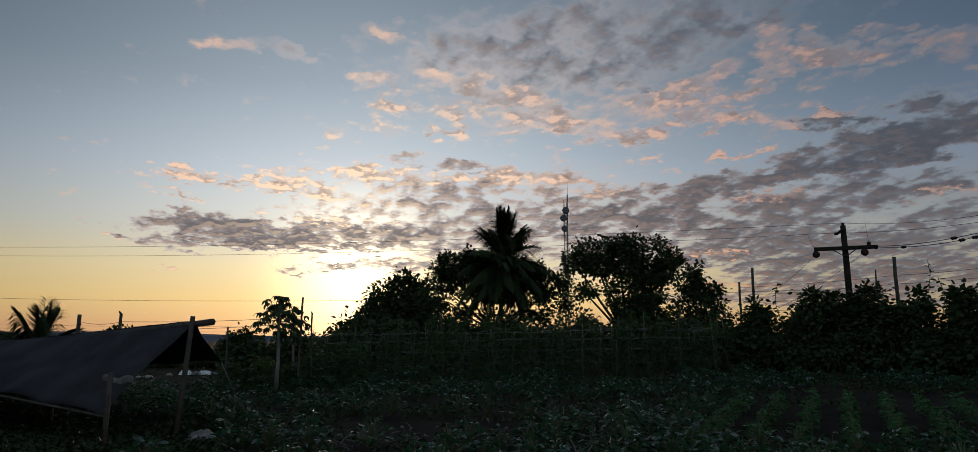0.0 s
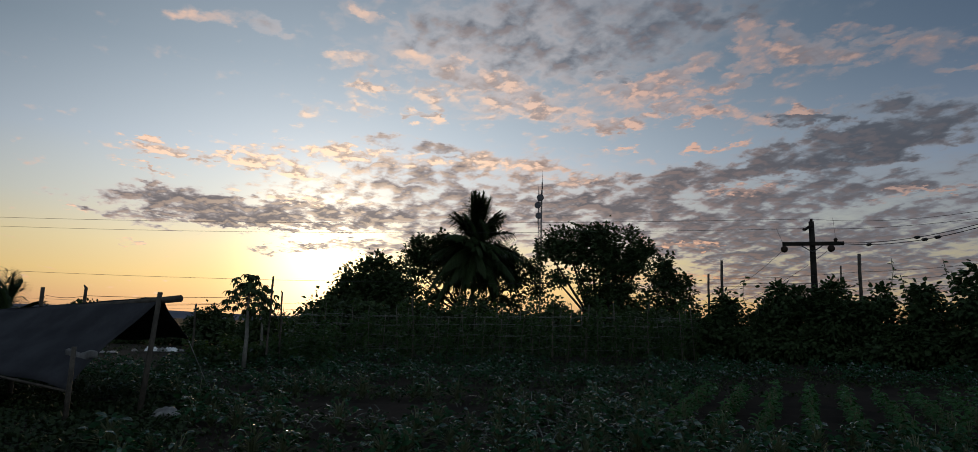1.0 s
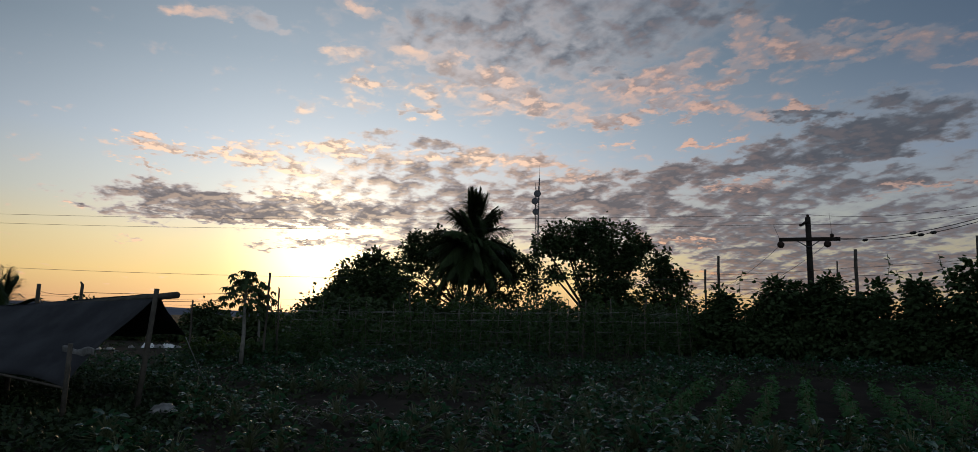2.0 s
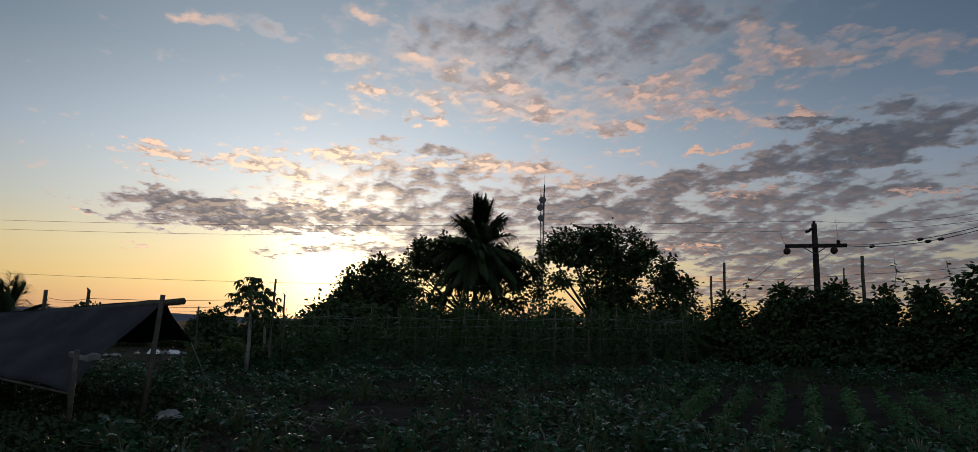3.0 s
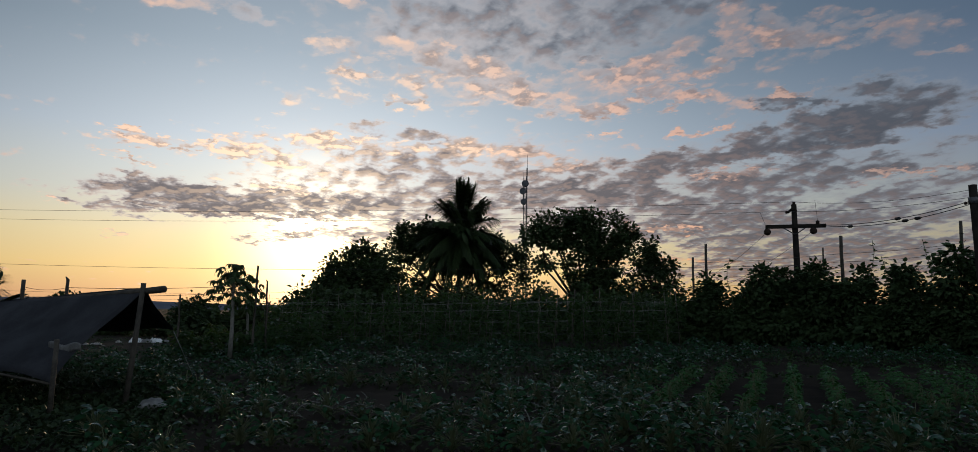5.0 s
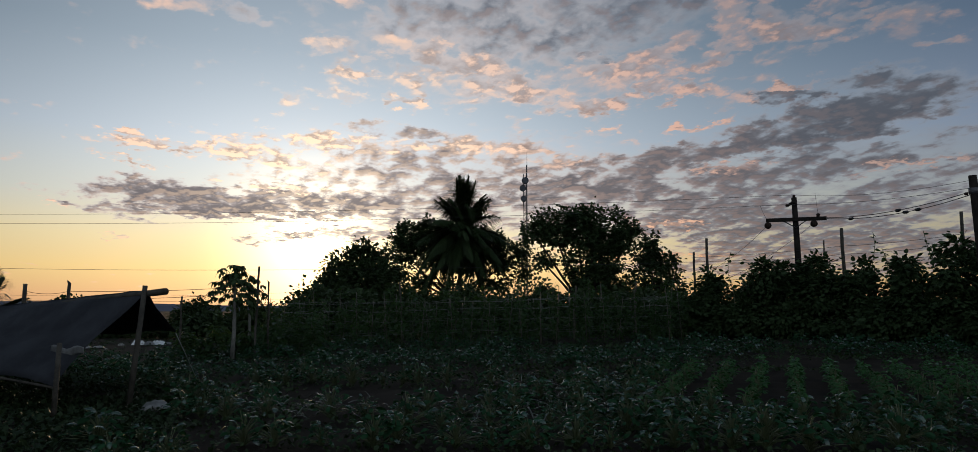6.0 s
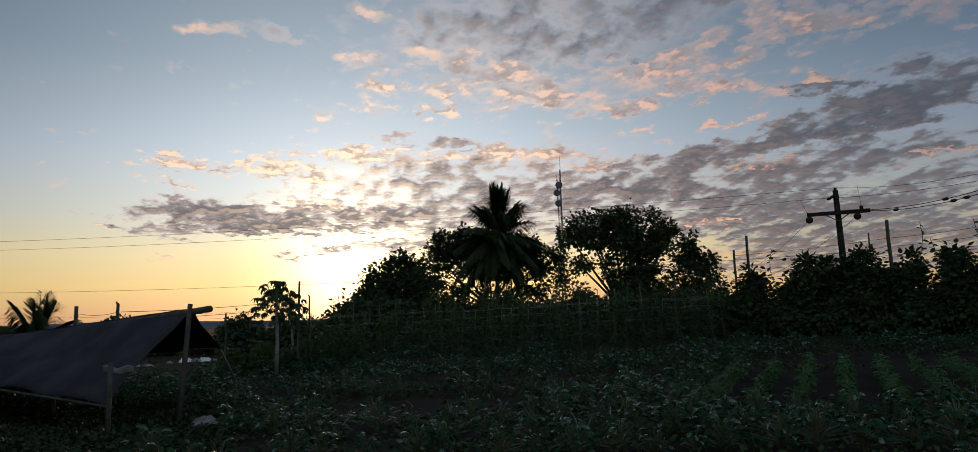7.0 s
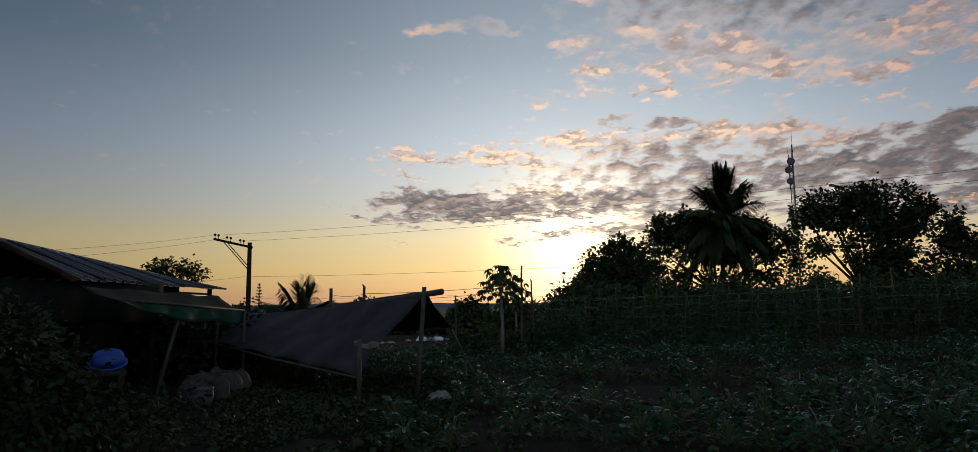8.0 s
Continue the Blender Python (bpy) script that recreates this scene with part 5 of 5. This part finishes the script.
# bushes before the house, their shade put into the leaf colour
for k, (a, d, top, wd) in enumerate(((-51.9, 9.6, 1.75, 0.6), (-50.6, 10.2, 1.45, 0.45), (-53.4, 9.0, 1.7, 0.6), (-49.4, 10.4, 0.75, 0.5), (-44.5, 12.0, 0.5, 0.7), (-46.4, 10.0, 0.42, 0.6))):
    tree("bush", "leafy green bush growing before the house, leaves darkened for shade", "bush", a, d, [(0, top * 0.55, wd, top * 0.42), (0.2, top * 0.3, wd, top * 0.28), (-0.2, top * 0.8, wd * 0.6, top * 0.22)], 500 + k, clumps=60, per=30, leaf=0.10, trunk=0.03, group="bushes by the house", spread=0.15, stems=3, material=SHADED_LEAF)

# bushes added to fill the dark gap, shade in their leaf colour
for k in range(9):
    tree("bush", "bush added between the house and the shelter, leaves darkened for shade", "bush", -46 + 1.15 * k, 19 + 2.5 * rng2.random(), [(0, 0.8, 0.7, 0.7), (0.3, 0.5, 0.8, 0.45), (-0.3, 1.25, 0.45, 0.35)], 540 + k, clumps=26, per=26, leaf=0.2, trunk=0.03, group="bushes by the house", spread=0.18, stems=3, material=SHADED_LEAF)

# ---------------------------------------------------------------- the crop
def crop_plant(seed, height, count, size, material, girth=1.0):
    """Two meshes: stems, and the leaves of one leafy plant."""
    rng = np.random.default_rng(seed)
    stems, ps, ws, us, ss = Geo(), [], [], [], []
    for k in range(count):
        a = k * 2.39996 + rng.normal(0, 0.3)
        s = (k + 0.5) / count
        r = height * girth * (0.15 + 0.75 * s) * rng.uniform(0.5, 1.1)
        z = height * (1.05 - 0.75 * s) * rng.uniform(0.75, 1.15)
        tip = Vector((r * math.cos(a), r * math.sin(a), max(z, 0.04)))
        stems.tube([(0, 0, 0), (r * 0.35 * math.cos(a), r * 0.35 * math.sin(a), tip.z * 0.7), tip], [0.008, 0.006, 0.004], 4, caps=False)
        ps.append(tip)
        ws.append((math.cos(a), math.sin(a), rng.uniform(-0.5, 0.6)))
        us.append((rng.normal(0, 0.45), rng.normal(0, 0.45), 1))
        ss.append(size * rng.uniform(0.65, 1.2))
    return stems.mesh("stem", STEM), leaves(ARCH_BLADE, ps, ws, us, ss).mesh("foliage", material)


KINDS = [crop_plant(800 + k, 0.31 + 0.04 * (k % 3), 42 + 4 * (k % 4), 0.110, CROP) for k in range(6)]
SLIM = [crop_plant(820 + k, 0.33, 19, 0.10, YOUNG, 0.36) for k in range(4)]
places = []
rng3 = random.Random(23)
# rows across the field
y = 7.6
while y < 27:
    x = -0.80 * y - 2
    while x < 0.85 * y + 2:
        px, py = x + rng3.uniform(-0.14, 0.14), y - 0.06 * x + rng3.uniform(-0.13, 0.13)
        a, d = math.degrees(math.atan2(px, py)), math.hypot(px, py)
        shelter_plot = a < -27 and d < 21 or a < -22.0 and d > 10.6 and d < 15
        if not row_plot(px, py) and not shelter_plot and bare(px, py) < 0.56 and 8.3 < d < 27.5 and -40 < a < 40:
            places.append((d, px, py, rng3.choice(KINDS), rng3.uniform(0.65, 1.4)))
        x += 0.48
    y += 1.15
# young rows that run away from the eye
x = 0.2
while x < 13:
    y = 10.8
    while y < 17.6:
        px, py = x + 0.44 * (y - 10.8) + rng3.uniform(-0.05, 0.05), y + rng3.uniform(-0.08, 0.08)
        if row_plot(px, py) and rng3.random() < 0.88 and math.degrees(math.atan2(px, py)) < 41:
            places.append((math.hypot(px, py), px, py, rng3.choice(SLIM), rng3.uniform(0.8, 1.3)))
        y += 0.22
    x += 0.78
places.sort(key=lambda p: p[0])
rest = {"crop": Geo(), "young": Geo()}
for i, (d, px, py, kind, size) in enumerate(places):
    m = Matrix.Translation((px, py, ground_height(px, py) - 0.03)) @ Matrix.Rotation(rng3.uniform(0, 6.28), 4, "Z") @ Matrix.Scale(size, 4)
    young = kind in SLIM
    if i < 300:
        root = thing("crop_plant", "small upright young leafy crop plant in a row" if young else "broad-leaved leafy green crop plant in the field", "crop plant", m, "crop plants")
        part("stem", kind[0], STEM, root)
        part("foliage", kind[1], None, root)["kind"] = "stuff"
    else:
        g = rest["young" if young else "crop"]
        co = np.empty(len(kind[1].vertices) * 3)
        kind[1].vertices.foreach_get("co", co)
        mat = np.array(m)
        v = co.reshape(-1, 3) @ mat[:3, :3].T + mat[:3, 3]
        off_ = len(g.v)
        g.v.extend(map(tuple, v))
        g.f.extend(tuple(k + off_ for k in p.vertices) for p in kind[1].polygons)
single("crop_rows", rest["crop"], CROP, "rows of broad-leaved green crop plants filling the field", "crop", kind="stuff")
if rest["young"].v:
    single("young_crop_rows", rest["young"], YOUNG, "rows of young upright crop plants in the field", "crop", kind="stuff")


def weeds(label, region, count, seed, material=LEAF):
    """Low weeds and grass over a stretch of ground."""
    rng = np.random.default_rng(seed)
    ps, ws, us, ss = [], [], [], []
    while len(ps) < count:
        a, d = rng.uniform(region[0], region[1]), math.sqrt(rng.uniform(region[2] ** 2, region[3] ** 2))
        p = spot(a, d)
        tuft = 0.6 + 0.8 * noise.noise(p * 0.9)
        if tuft < 0.25 or row_plot(p.x, p.y) or bare(p.x, p.y) > 0.9:
            continue
        for k in range(5):
            q = rng.normal(0, 0.07, 2)
            t = rng.uniform(0, 6.28)
            ps.append((p.x + q[0], p.y + q[1], p.z + rng.uniform(-0.05, 0.08) * tuft))
            ws.append((math.cos(t), math.sin(t), rng.uniform(-0.1, 1.6)))
            us.append((rng.normal(0, 0.5), rng.normal(0, 0.5), 1))
            ss.append(rng.uniform(0.04, 0.11) * (0.6 + tuft * 0.6))
    single("weeds", leaves(SMALL_BLADE, ps, ws, us, ss), material, label, "weeds", kind="stuff", smooth=False)


# weeds by shelter and house take the leaf colour darkened for shade
weeds("low weeds and grass round the shelter, darkened for shade", (-40, -22, 8.0, 24.0), 32000, 5, SHADED_LEAF)
weeds("sparse weeds on the trodden yard by the house", (-64, -38, 5.0, 20.0), 6000, 8, SHADED_LEAF)
weeds("thin weeds between the crop rows", (-24, 40, 8.0, 28.0), 24000, 6)
weeds("rough grass beyond the field", (-50, 45, 28.0, 60.0), 26000, 7)


def dry_stalks(count, seed):
    """Withered stalks left lying between the plants."""
    rng = np.random.default_rng(seed)
    ps, ws, us, ss = [], [], [], []
    for cx, cy, rx, ry, n in ((2.1, 13.0, 1.7, 2.6, count), (-2.7, 11.3, 1.2, 0.8, count // 4), (0.3, 10.4, 1.6, 0.9, count // 3)):
        for k in range(n):
            x, y = rng.normal(cx, rx * 0.6), rng.normal(cy, ry * 0.6)
            t = rng.uniform(0, 6.28)
            ps.append((x, y, ground_height(x, y) + rng.uniform(0.0, 0.22)))
            ws.append((math.cos(t), math.sin(t) * 0.6, rng.uniform(-0.2, 0.45)))
            us.append((rng.normal(0, 0.5), rng.normal(0, 0.5), 1))
            ss.append(rng.uniform(0.12, 0.34))
    single("dry_stalks", leaves(STALK_BLADE, ps, ws, us, ss), STRAW, "pale withered stalks lying among the crop plants", "stalks", kind="stuff", smooth=False)


dry_stalks(520, 77)
